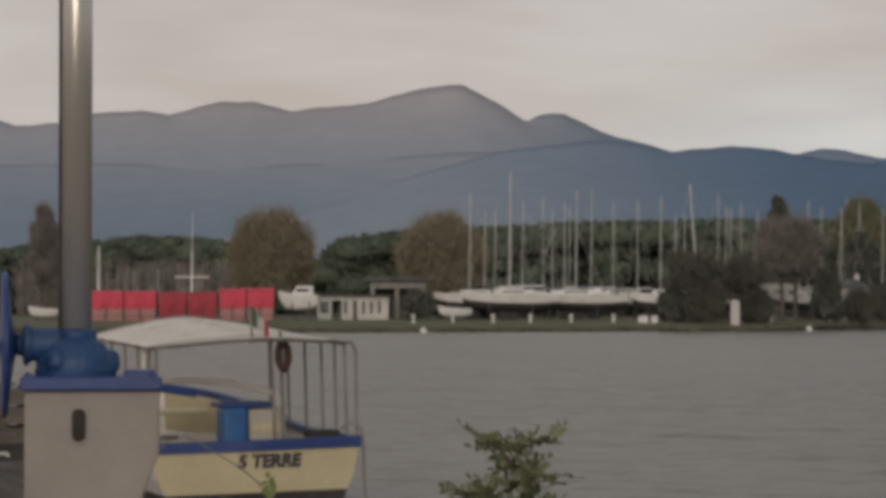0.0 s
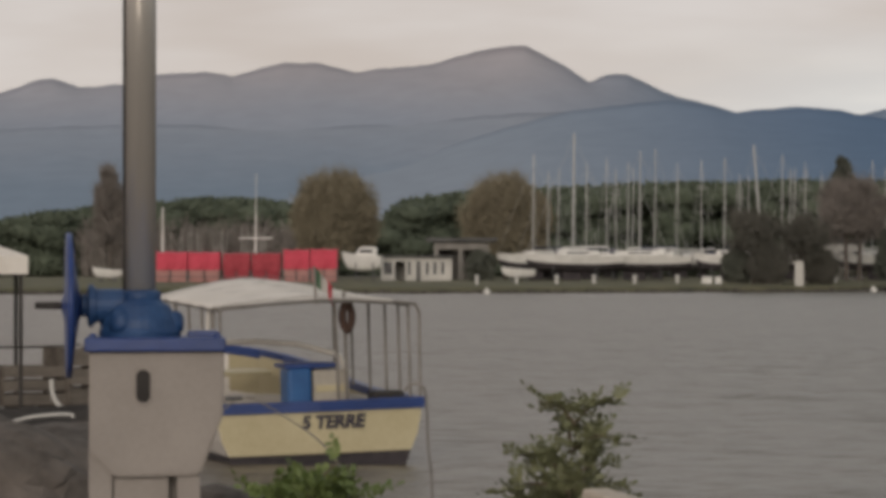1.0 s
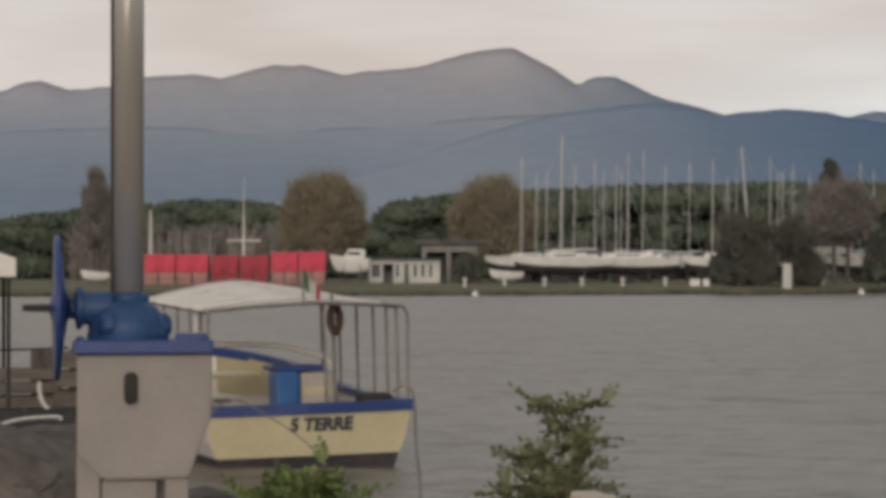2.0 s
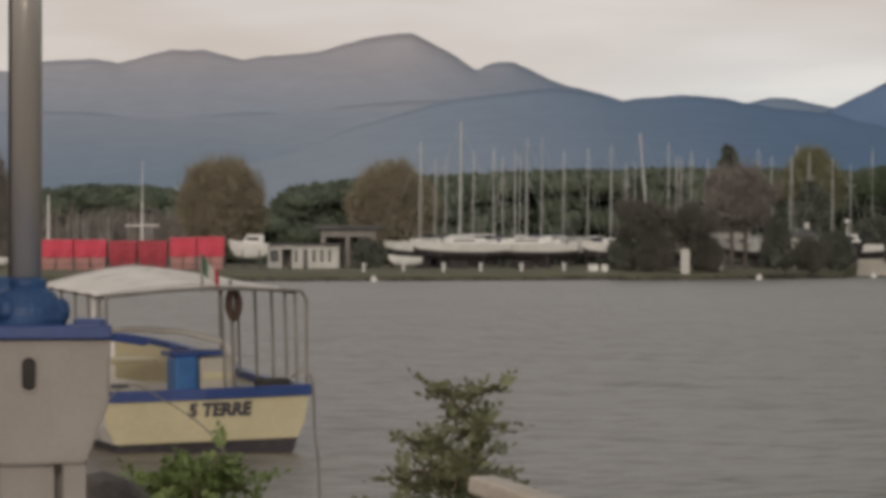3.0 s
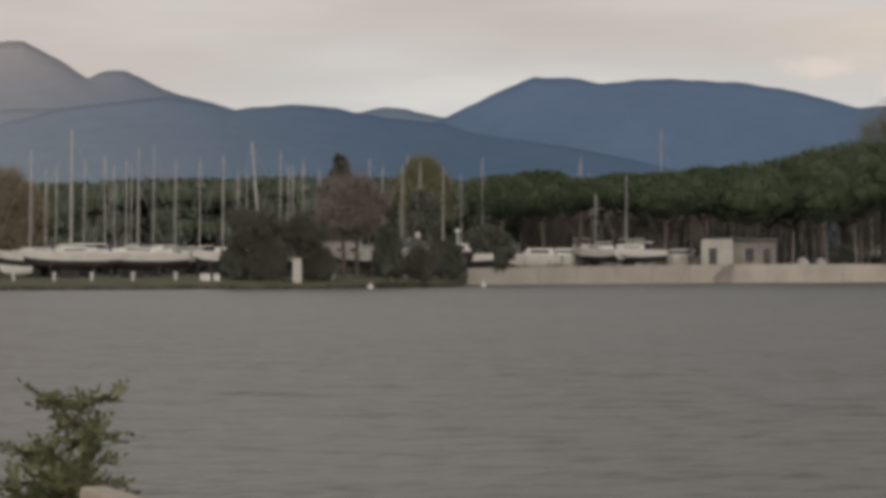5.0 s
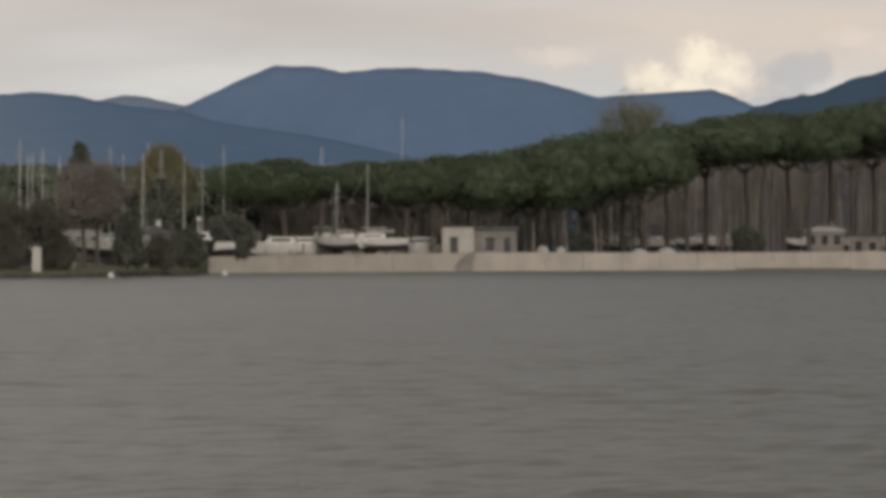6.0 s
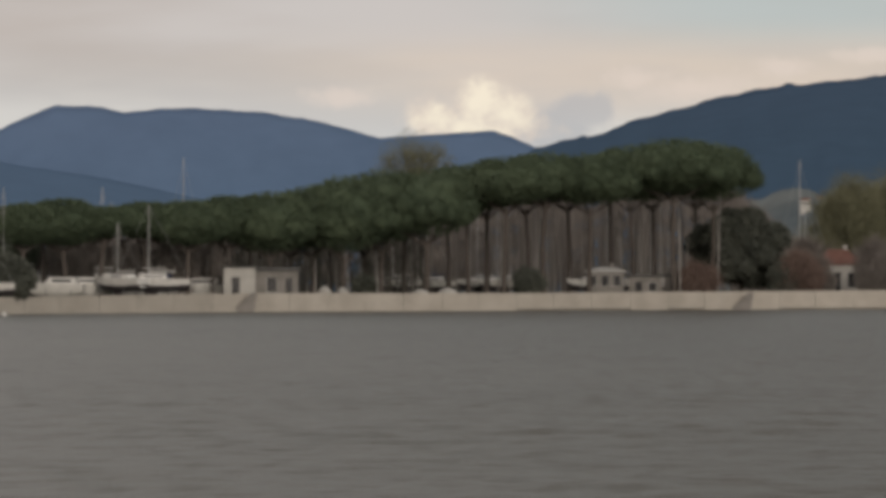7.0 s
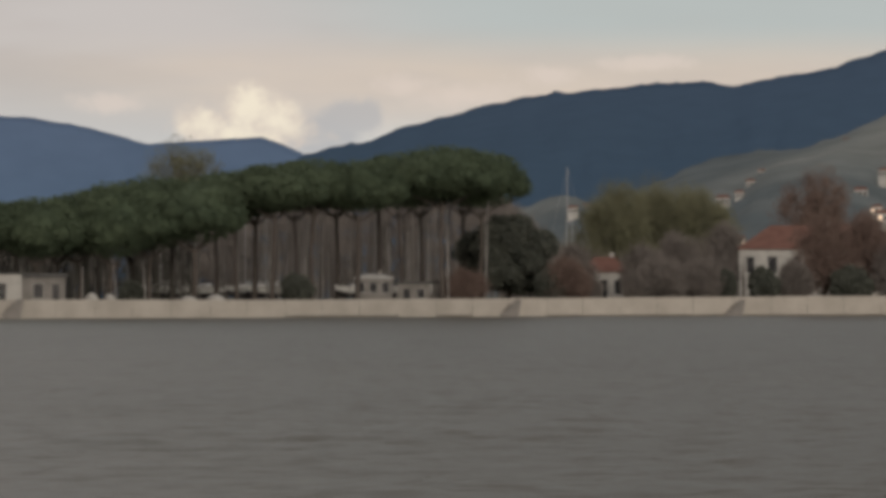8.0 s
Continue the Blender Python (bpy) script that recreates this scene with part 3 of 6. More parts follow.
leafy("bare_tree", -587, 12, 182, 30, 392, GREY_TWIGS, 11, "slender grey-brown leafless tree on the far bank", bare=True, slim=0.7, dense=1.1)
leafy("poplar", -189, 4, 164, 78, 398, TWIGS, 12, "rounded brown poplar nearly bare of leaves", bare=True, dense=1.2, dome=True, ragged=0.1)
leafy("bare_tree", 110, 0, 158, 84, 410, TWIGS, 13, "broad brown leafless tree behind laid-up yachts", bare=True, dense=1.1, dome=True)
leafy("bare_tree", 722, 40, 152, 68, 388, GREY_TWIGS, 14, "grey leafless tree with two trunks on the bank", bare=True, trunks=2, dense=0.55, dome=True, ragged=0.3)
leafy("conifer", 706, 60, 200, 24, 420, SHADE_LEAF, 15, "dark green conifer rising behind a bare tree", slim=0.55)
leafy("poplar", 850, 70, 182, 52, 440, OLIVE, 16, "olive-green tree top above the marina masts", bare=True, dense=0.7, dome=True, ragged=0.3)
leafy("evergreen_tree", 852, 0, 128, 36, 425, SHADE_LEAF, 17, "dark evergreen tree beside a white house")
leafy("bare_tree", 548, 18, 98, 48, 367, DUSK_TWIGS, 18, "dark grey twiggy tree on the grass bank", bare=True, dense=0.15, dome=True, ragged=0.4)
leafy("bare_tree", 636, 4, 88, 44, 369, DUSK_TWIGS, 19, "dark grey twiggy tree on the grass bank", bare=True, dense=0.15, dome=True, ragged=0.4)
leafy("bush", 520, -24, 22, 26, 369, SHADE_LEAF, 20, "low dark bush beside laid-up yachts")
leafy("bush", 576, -26, 26, 30, 366, DUSK_TWIGS, 44, "low dark twiggy bush under bare trees", bare=True, dense=1.5)
leafy("bush", 664, -26, 16, 26, 370, DUSK_TWIGS, 45, "low dark twiggy bush under bare trees", bare=True, dense=1.3)
leafy("conifer_bush", 788, -24, 62, 28, 366, SHADE_LEAF, 21, "dark cone-shaped evergreen bush at the water", slim=0.45)
leafy("bush", 968, -8, 59, 44, 426, SHADE_LEAF, 22, "round dark bush at the end of the flood wall", ground=1.7)
leafy("bush", 896, -34, 34, 24, 389, SHADE_LEAF, 23, "dark scrub bush at the water's edge")
leafy("bush", 66, -28, 20, 24, 372, SHADE_LEAF, 24, "dark bush between a low building and yachts")
leafy("bush", 846, -28, 14, 28, 376, DUSK_TWIGS, 25, "low twiggy scrub bush at the water", bare=True, dense=1.4)
leafy("evergreen_tree", 2258, -2, 150, 96, 548, SHADE_LEAF, 26, "broad dark evergreen tree behind the flood wall", ground=1.7, dense=1.2, dome=True, ragged=0.3)
leafy("bare_tree", 1678, 120, 281, 72, 720, OLIVE, 27, "tall faint olive-brown leafless tree beyond the pines", bare=True, ground=1.7, dense=0.4, dome=True, ragged=0.25)
leafy("bare_tree", 2374, -2, 92, 34, 566, GREY_TWIGS, 41, "low grey-brown leafless tree beside a cottage", bare=True, ground=1.7, dense=1.2)
leafy("bare_tree", 2496, -2, 88, 44, 572, GREY_TWIGS, 43, "grey-brown leafless tree beside a cottage", bare=True, ground=1.7, dense=1.4)
leafy("bare_tree", 2556, -2, 110, 50, 580, GREY_TWIGS, 46, "grey-brown leafless tree behind the flood wall", bare=True, ground=1.7, dense=1.4)
leafy("willow", 2446, 40, 196, 74, 650, OLIVE, 28, "olive-brown willow thinning for winter", bare=True, ground=1.7, dense=0.9, dome=True, ragged=0.35)
leafy("willow", 2512, 40, 212, 84, 668, OLIVE, 48, "olive-brown willow thinning for winter", bare=True, ground=1.7, dense=0.9, dome=True, ragged=0.35)
leafy("willow", 2590, 40, 200, 74, 660, OLIVE, 29, "olive-brown willow thinning for winter", bare=True, ground=1.7, dense=0.9, dome=True, ragged=0.35)
leafy("bare_tree", 2640, 20, 130, 40, 640, GREY_TWIGS, 47, "grey-brown leafless tree beside a villa", bare=True, ground=1.7, dense=1.3)
leafy("bare_tree", 2800, 60, 222, 72, 700, RED_TWIGS, 30, "russet leafless tree above a red-roofed house", bare=True, ground=1.7, dense=0.6, dome=True, ragged=0.4)
leafy("bare_tree", 2812, 5, 140, 58, 572, RED_TWIGS, 31, "russet leafless tree in front of a house", bare=True, ground=1.7, dense=1.7)
leafy("bare_tree", 2888, 5, 150, 56, 574, RED_TWIGS, 32, "russet leafless tree in front of a house", bare=True, ground=1.7, dense=1.6)
for i, (b, t, h, m) in enumerate(((2360, 62, 40, RED_TWIGS), (2520, 60, 48, GREY_TWIGS), (2590, 58, 40, GREY_TWIGS), (2640, 50, 16, SHADE_LEAF), (2705, 52, 26, SHADE_LEAF), (2760, 60, 30, GREY_TWIGS),
                                  (2402, 24, 18, GREY_TWIGS), (2478, 30, 18, GREY_TWIGS), (2180, 40, 40, RED_TWIGS), (1880, 36, 26, SHADE_LEAF), (2330, 45, 26, SHADE_LEAF), (2860, 50, 34, SHADE_LEAF), (1590, 24, 20, SHADE_LEAF), (2960, 90, 60, GREY_TWIGS))):
    leafy("bush", b, -3, t, h, shore(b) + 11 + i % 3, m, 60 + i, {RED_TWIGS: "russet twiggy bush behind the flood wall", GREY_TWIGS: "grey leafless bush behind the flood wall", SHADE_LEAF: "dark evergreen bush behind the flood wall"}[m],
          bare=m is not SHADE_LEAF, ground=1.7, dense=1.3, group="bushes along the flood wall")


def far_wood(name, profile, d0, d1, seed, label, material, ground, count, lifts=(0.0, 2.2), bare=False):
    """A far wood as one mass of crowns with trunks beneath."""
    rng = np.random.default_rng(seed)
    pb, pe = [p[0] for p in profile], [p[1] for p in profile]
    leaves = Heap()
    for k in range(count):
        b = rng.uniform(pb[0], pb[-1])
        d = rng.uniform(d0, d1)
        e = float(np.interp(b, pb, pe)) * rng.uniform(0.86, 1.0) - 2
        x, y = spot(b, d)
        zt = lvl(e, d)
        r = rng.uniform(2.8, 4.8)
        h = r * rng.uniform(0.38, 0.52)
        for lift in lifts:
            c = (x, y, zt - h - lift * r * 0.55)
            if c[2] < ground + 1:
                break
            q = (r * (1 - 0.08 * lift), r * (1 - 0.08 * lift), h)
            if bare:
                leaves.blades(on_lobe(c, q, 150, rng, 0.1, 1.1), 1.7, 0.07, rng, 1.1)
                continue
            leaves.core(c, q, 0.86, rng)
            leaves.blades(on_lobe(c, q, 170, rng, 0.76, 1.05), 0.75, 0.26, rng, 0.35)
    tagged(new(name, leaves.mesh(name, material)), label, "wood", kind="stuff")


far_wood("pine_wood", [(-1100, 80), (-790, 80), (-740, 90), (-600, 108), (-420, 122), (-334, 121), (-250, 108), (-140, 82), (-90, 80), (-44, 122), (60, 136), (200, 142), (415, 151), (634, 153), (800, 152), (990, 150)], 470, 560, 7, "far wood of dark green pines", PINE_FAR, 1.0, 880, (0.0, 2.0, 4.0, 6.0))
far_wood("bare_wood", [(1040, 92), (1240, 108), (1400, 128), (1600, 155), (1800, 182), (2000, 205), (2200, 212), (2250, 175), (2330, 95), (2700, 80)], 690, 760, 17, "grey-brown leafless wood behind the pines", GREY_TWIGS, 1.5, 420, (0.0, 2.0, 4.2, 6.6, 9.0), True)


def stem_wood(name, spans, seed, label, material, twig):
    """A bare grove: upright stems with thin twigs, too many to count."""
    rng = np.random.default_rng(seed)
    heap = Heap()
    for b0, b1, e1, count, d0, d1, g in spans:
        for k in range(count):
            b, d = rng.uniform(b0, b1), rng.uniform(d0, d1)
            x, y = spot(b, d)
            zt = lvl(e1 * rng.uniform(0.7, 1.05), d)
            r = rng.uniform(0.06, 0.2)
            top = (x + rng.normal(0, 0.5), y, zt)
            heap.stem((x, y, g - 0.3), top, r, r * 0.3, 4)
            if twig:
                t = rng.uniform(0.1, 1, (twig, 1))
                p = np.array((x, y, g)) * (1 - t) + np.array(top) * t + rng.normal(0, 0.5, (twig, 3))
                heap.blades(p, 1.5, 0.07, rng, 1.2)
    tagged(new(name, heap.mesh(name, material)), label, "wood", kind="stuff")


stem_wood("bare_grove", [(1640, 2250, 180, 230, 560, 640, 1.7), (2260, 2700, 80, 150, 600, 680, 1.7), (985, 1345, 84, 420, 474, 512, 1.7), (-640, -230, 68, 170, 446, 468, 1.0)], 8, "dense grove of grey-brown leafless stems", GREY_TWIGS, 40)
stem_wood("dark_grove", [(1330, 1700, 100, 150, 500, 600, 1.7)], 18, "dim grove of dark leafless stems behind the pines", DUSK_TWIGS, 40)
stem_wood("pale_trunks", [(-500, -300, 66, 34, 440, 445, 1.0), (1640, 2230, 165, 60, 522, 556, 1.7), (1180, 1640, 75, 50, 476, 515, 1.7)], 9, "scattered pale grey trunks in the wood", PALE_BARK, 0)


# ---------------------------------------------------------------- marina on the far shore
GELCOAT = surface("white_gelcoat", (0.62, 0.61, 0.58), (0.82, 0.81, 0.78), 0.35, scale=0.6, fine=6, bump=0.05)
ANTIFOUL = surface("dark_antifouling", (0.025, 0.022, 0.026), (0.06, 0.05, 0.055), 0.8, scale=1, fine=8)
ALLOY = surface("mast_alloy", (0.42, 0.42, 0.41), (0.56, 0.56, 0.55), 0.45, 0.2, scale=1, fine=10, bump=0.05)
STEEL_GREY = surface("galvanised_stand", (0.10, 0.10, 0.10), (0.2, 0.2, 0.2), 0.6, 0.6, scale=2, fine=10)
DARK_GLASS = surface("dark_window", (0.012, 0.014, 0.017), (0.03, 0.033, 0.038), 0.15, scale=1, fine=3, bump=0)
WHITE_WALL = surface("white_render", (0.42, 0.41, 0.38), (0.60, 0.585, 0.55), 0.9, scale=0.5, fine=5)
GREY_WALL = surface("grey_render", (0.19, 0.18, 0.165), (0.31, 0.29, 0.27), 0.9, scale=0.5, fine=5)
FLAT_ROOF = surface("bitumen_roof", (0.06, 0.06, 0.06), (0.13, 0.13, 0.125), 0.9, scale=0.6, fine=5)
TILE_ROOF = surface("clay_tile_roof", (0.13, 0.062, 0.048), (0.21, 0.105, 0.08), 0.85, scale=0.6, fine=7, stretch=(1, 1, 4))
TARP_RED = surface("red_tarpaulin", (0.44, 0.022, 0.05), (0.60, 0.042, 0.085), 0.6, scale=0.7, fine=4, bump=0.3, bump_dist=0.05)
# darker copy of the red tarpaulin, with the shade put into its colour
TARP_SHADED = surface("shaded_red_tarpaulin", (0.27, 0.022, 0.035), (0.40, 0.04, 0.06), 0.7, scale=0.7, fine=4, bump=0.3, bump_dist=0.05)
TARP_PINK = surface("faded_red_netting", (0.36, 0.17, 0.155), (0.47, 0.25, 0.23), 0.8, scale=0.7, fine=5)
WHITE_PAINT = surface("white_paint", (0.55, 0.54, 0.51), (0.74, 0.73, 0.70), 0.6, scale=1.2, fine=9, bump=0.1)
NAVY = surface("navy_canvas", (0.02, 0.025, 0.05), (0.045, 0.05, 0.09), 0.85, scale=1.5, fine=9)
# emission stands in for low sun reflected by hillside window panes
PANE_GLOW = bpy.data.materials.new("sunset_pane_glow")
PANE_GLOW.use_nodes = True
glow = PANE_GLOW.node_tree.nodes["Principled BSDF"]
glow.inputs["Emission Color"].default_value, glow.inputs["Emission Strength"].default_value = (1.0, 0.62, 0.34, 1), 1.3


def hull_points(length, beam, free, draft, sheer=0.25, stern=0.78, n_st=14, n_sec=6):
    """Half sections of a boat's hull from stern (0) to bow (length), keel line to gunwale."""
    rows = []
    for i in range(n_st):
        t = i / (n_st - 1)
        w = beam / 2 * (stern + (1 - stern) * math.sin(math.pi * min(1, t * 1.25) * 0.5)) if t < 0.45 else beam / 2 * math.cos(math.pi / 2 * ((t - 0.45) / 0.55) ** 1.7)
        w = max(w, 0.012)
        top = free + sheer * t ** 2.2
        low = -draft * (1 - abs(2 * t - 0.9) ** 2.4) if t < 0.95 else 0.0
        low = min(low, free * 0.4) if t < 0.97 else free * 0.25
        row = []
        for j in range(n_sec):
            s = j / (n_sec - 1)
            row.append((w * s ** 0.42 if j else 0.0, t * length - (0.35 * (1 - s) * free if t > 0.9 else 0), low + (top - low) * s ** 1.5))
        rows.append(row)
    return rows


def hull_mesh(rows, material, cap=True, lo=0, hi=None):
    bm = bmesh.new()
    grids = []
    for side in (1, -1):
        g = [[bm.verts.new((side * p[0], p[1], p[2])) for p in row[lo:hi]] for row in rows]
        grids.append(g)
        for a, b in zip(g, g[1:]):
            for k in range(len(a) - 1):
                q = (a[k], a[k + 1], b[k + 1], b[k])
                bm.faces.new(q if side > 0 else q[::-1])
    bm.faces.new(grids[0][0][::-1] + grids[1][0])
    if cap:
        for i in range(len(rows) - 1):
            bm.faces.new((grids[0][i][-1], grids[1][i][-1], grids[1][i + 1][-1], grids[0][i + 1][-1]))
    bmesh.ops.remove_doubles(bm, verts=bm.verts, dist=0.004)
    return mesh_of("hull", bm, material, False)


def yacht(b, top_e, d, length, turn, seed, ground=1.05, keel_gap=0.35, label="white sailing yacht laid up ashore on steel stands", lean=0.0, thick=0.085, mast_at=0.55):
    """A yacht on stands: hull, underwater body, keel, cabin, mast with spreaders and stays, boom."""
    rng = random.Random(seed)
    a = radians(turn)
    my = mast_at * length
    x, y = spot(b, d)
    x, y = x + math.sin(a) * my, y - math.cos(a) * my
    boat = thing("sailing_yacht", x, y, ground, label, "sailing yacht", "yachts laid up ashore", turn)
    free, wl = 1.3, keel_gap + 1.15
    rows = [[(p[0], p[1], p[2] + wl) for p in r] for r in hull_points(length, length * 0.31, free, 0.45, 0.4)]
    hull = part("hull", hull_mesh(rows, GELCOAT, True, 1), None, boat, "white hull")
    part("underbody", hull_mesh([[(p[0] * 1.004, p[1], p[2] - 0.01) for p in r] for r in rows], ANTIFOUL, False, 0, 4), None, boat, "dark antifouled underbody")
    part("keel", boxed(-0.09, 0.09, 0.42 * length, 0.6 * length, 0.08, wl - 0.3, 0.04), ANTIFOUL, boat)
    deck = wl + free
    bm = boxed(-0.17 * length * 0.62, 0.17 * length * 0.62, 0.30 * length, 0.66 * length, deck - 0.05, deck + 0.6, 0.14)
    cabin = part("cabin", bm, GELCOAT, boat)
    part("cabin_window", boxed(-0.17 * length * 0.63, 0.17 * length * 0.63, 0.36 * length, 0.58 * length, deck + 0.22, deck + 0.4, 0.02), DARK_GLASS, cabin)
    part("sprayhood", boxed(-0.8, 0.8, 0.24 * length, 0.31 * length, deck, deck + rng.uniform(0.6, 0.8), 0.2), NAVY if rng.random() < 0.4 else GELCOAT, boat, "canvas sprayhood")
    mt = lvl(top_e, d) - ground
    foot, tip = Vector((0, my, deck + 0.3)), Vector((0, my - 0.12 + lean * (mt - deck), mt))
    mast = part("mast", rod(bmesh.new(), foot, tip, thick, thick * 0.75, 8), ALLOY, boat, "bare aluminium mast")
    for f in (0.45, 0.7):
        p = foot.lerp(tip, f)
        part("spreader", rod(bmesh.new(), p - Vector((0.75, 0, 0)), p + Vector((0.75, 0, 0)), 0.03, 0.03, 5), ALLOY, mast)
    part("boom", rod(bmesh.new(), (0, my - 0.1, deck + 0.95), (0, my - 0.36 * length, deck + 1.0), 0.09, 0.09, 7), NAVY if rng.random() < 0.4 else GELCOAT, boat, "boom with a stowed sail")
    for q in ((0, length * 0.985, deck + 0.15), (0, 0.05, deck), (0.14 * length, my - 0.2, deck), (-0.14 * length, my - 0.2, deck)):
        part("stay", rod(bmesh.new(), tip - Vector((0, 0, 0.3)), q, 0.013, 0.013, 4), ALLOY, boat)
    for sx in (-1, 1):
        for f in (0.28, 0.72):
            part("stand", rod(bmesh.new(), (sx * length * 0.19, f * length, -0.05), (sx * length * 0.11, f * length, wl + 0.15), 0.05, 0.05, 6), STEEL_GREY, boat, "steel boat stand")
    return boat


# the front rank along the bank, bows to the left
yacht(230, 233, 374, 11.0, 96, 1, mast_at=0.50, thick=0.13)
yacht(347, 202, 377, 12.2, 84, 2, mast_at=0.48)
yacht(496, 190, 374, 7.5, 80, 3, mast_at=0.55)
yacht(159, 196, 388, 9.5, 100, 4)
RANK = [(185, 166), (204, 171), (253, 182), (289, 190), (306, 171), (326, 182), (335, 171), (374, 206), (413, 181), (456, 186), (524, 161), (538, 159), (597, 196), (611, 171), (619, 171), (638, 181),
        (668, 166), (701, 190), (755, 184), (778, 172), (813, 170), (823, 191), (846, 178), (885, 168), (918, 156), (956, 184)]
for i, (b, e) in enumerate(RANK):
    yacht(b, e, 392 + (i * 37 % 60) if b < 900 else 437, 8.5 + (i * 13 % 7) * 0.5, (95, 70, 110, 20, -15, 85)[i % 6] if b < 900 else -9, 20 + i, thick=0.062, ground=1.05 if b < 900 else 1.7)
yacht(563, 212, 372, 9.0, 86, 70, lean=0.085, thick=0.14, label="white yacht with a stout leaning mast laid up ashore")
for i, (b, e, d) in enumerate(((990, 154, 470), (1012, 156, 480), (1101, 160, 490), (1128, 184, 500), (1144, 158, 490), (1196, 156, 505), (1209, 154, 453), (1235, 156, 510), (1270, 236, 520), (1155, 122, 449),
                               (1640, 150, 540), (1790, 150, 560), (1990, 118, 545), (2020, 152, 548), (2096, 150, 552), (1826, 146, 550), (1700, 140, 548))):
    yacht(b, e, d, 9.0 + i % 4 * 0.6, (90, 30, 75, 120)[i % 4], 80 + i, ground=1.7, thick=0.08, label="white sailing yacht ashore among the pines")
yacht(2358, 232, 566, 11.0, 60, 99, ground=1.7, thick=0.085, label="white sailing yacht with a tall mast behind bushes")
yacht(2367, 150, 570, 9.0, 80, 98, ground=1.7, label="white sailing yacht with a tall mast behind bushes")


def dinghy(b, d, length, turn, ground, label):
    """A small open boat on a low trolley."""
    x, y = spot(b, d)
    boat = thing("dinghy", x, y, ground, label, "boat", "", turn)
    rows = [[(p[0], p[1] - length / 2, p[2] + 0.75) for p in r] for r in hull_points(length, length * 0.4, 0.62, 0.3, 0.3, 0.9)]
    part("hull", hull_mesh(rows, GELCOAT), None, boat)
    part("thwart", boxed(-length * 0.17, length * 0.17, -0.3, 0.1, 1.36, 1.44, 0.02), GELCOAT, boat)
    for f in (-0.25, 0.2):
        part("trolley_beam", boxed(-length * 0.2, length * 0.2, f * length - 0.06, f * length + 0.06, -0.05, 0.62, 0.02), STEEL_GREY, boat)


dinghy(133, 366, 3.7, 92, 1.0, "small white open boat on a trolley before the yachts")


def motor_boat(b, d, length, turn, ground, seed, label, fly=True, radar=False, dark=False, lift=0.0):
    """A motor yacht ashore: hull, superstructure with windows, flybridge, rails."""
    x, y = spot(b, d)
    boat = thing("motor_boat", x, y, ground, label, "motor boat", "motor boats ashore", turn)
    rows = [[(p[0], p[1] - length / 2, p[2] + 0.9 + lift) for p in r] for r in hull_points(length, length * 0.33, 1.15, 0.5, 0.45, 0.92)]
    part("hull", hull_mesh(rows, ANTIFOUL if dark else GELCOAT), None, boat)
    for sx in (-1, 1):
        for f in (-0.3, 0.12):
            part("stand", rod(bmesh.new(), (sx * length * 0.16, f * length, -0.05), (sx * length * 0.13, f * length, 1.3 + lift), 0.06, 0.06, 6), STEEL_GREY, boat)
    w = length * 0.125
    top = 2.05 + lift
    bm = boxed(-w, w, -0.38 * length, 0.16 * length, top - 0.1, top + 0.95, 0.12)
    for v in bm.verts:
        if v.co.z > top + 0.5 and v.co.y > 0:
            v.co.y -= 0.6
    cabin = part("cabin", bm, GELCOAT, boat)
    part("side_window", boxed(-w - 0.012, w + 0.012, -0.3 * length, 0.02 * length, top + 0.3, top + 0.68, 0.05), DARK_GLASS, cabin)
    part("windscreen", boxed(-w * 0.8, w * 0.8, 0.09 * length, 0.128 * length, top + 0.35, top + 0.8, 0.04), DARK_GLASS, cabin)
    if fly:
        part("flybridge", boxed(-w * 0.85, w * 0.85, -0.32 * length, -0.02 * length, top + 0.95, top + 1.55, 0.15), GELCOAT, boat)
        part("canopy", boxed(-w * 0.9, w * 0.9, -0.32 * length, -0.08 * length, top + 2.2, top + 2.32, 0.04), GELCOAT, boat)
        for sx in (-1, 1):
            for sy in (-0.3, -0.1):
                part("canopy_post", rod(bmesh.new(), (sx * w * 0.8, sy * length, top + 1.5), (sx * w * 0.8, sy * length, top + 2.25), 0.03, 0.03, 5), ALLOY, boat)
    if radar:
        part("radar_mast", rod(bmesh.new(), (0, -0.2 * length, top + 0.9), (0, -0.2 * length, top + 2.4), 0.1, 0.07, 6), GELCOAT, boat)
        part("radar_dome", turned([(0.05, top + 2.3), (0.3, top + 2.35), (0.32, top + 2.6), (0.1, top + 2.75)], 12, pose(0, -0.2 * length, 0)), GELCOAT, boat)
    return boat


motor_boat(1085, 455, 9.0, 85, 1.7, 1, "white motor cruiser ashore among the pines", fly=False)
motor_boat(1128, 458, 9.5, 160, 1.7, 2, "white motor yacht with a flybridge ashore")
motor_boat(1196, 465, 11.0, 110, 1.7, 3, "white motor yacht with a canopy ashore")
motor_boat(1285, 478, 9.5, 90, 1.7, 4, "white motor cruiser ashore behind the flood wall", fly=False)
motor_boat(1235, 486, 8.0, 80, 1.7, 5, "small white motor cruiser ashore", fly=False)
motor_boat(898, 400, 6.0, 120, 1.05, 6, "dark-hulled motor boat with a white radar mast", fly=False, radar=True, dark=True, lift=1.0)
motor_boat(690, 404, 11.0, 88, 1.05, 7, "white motor yacht behind a bare tree", fly=False)
motor_boat(1045, 452, 8.0, 70, 1.7, 8, "white motor cruiser beside a round bush", fly=False)


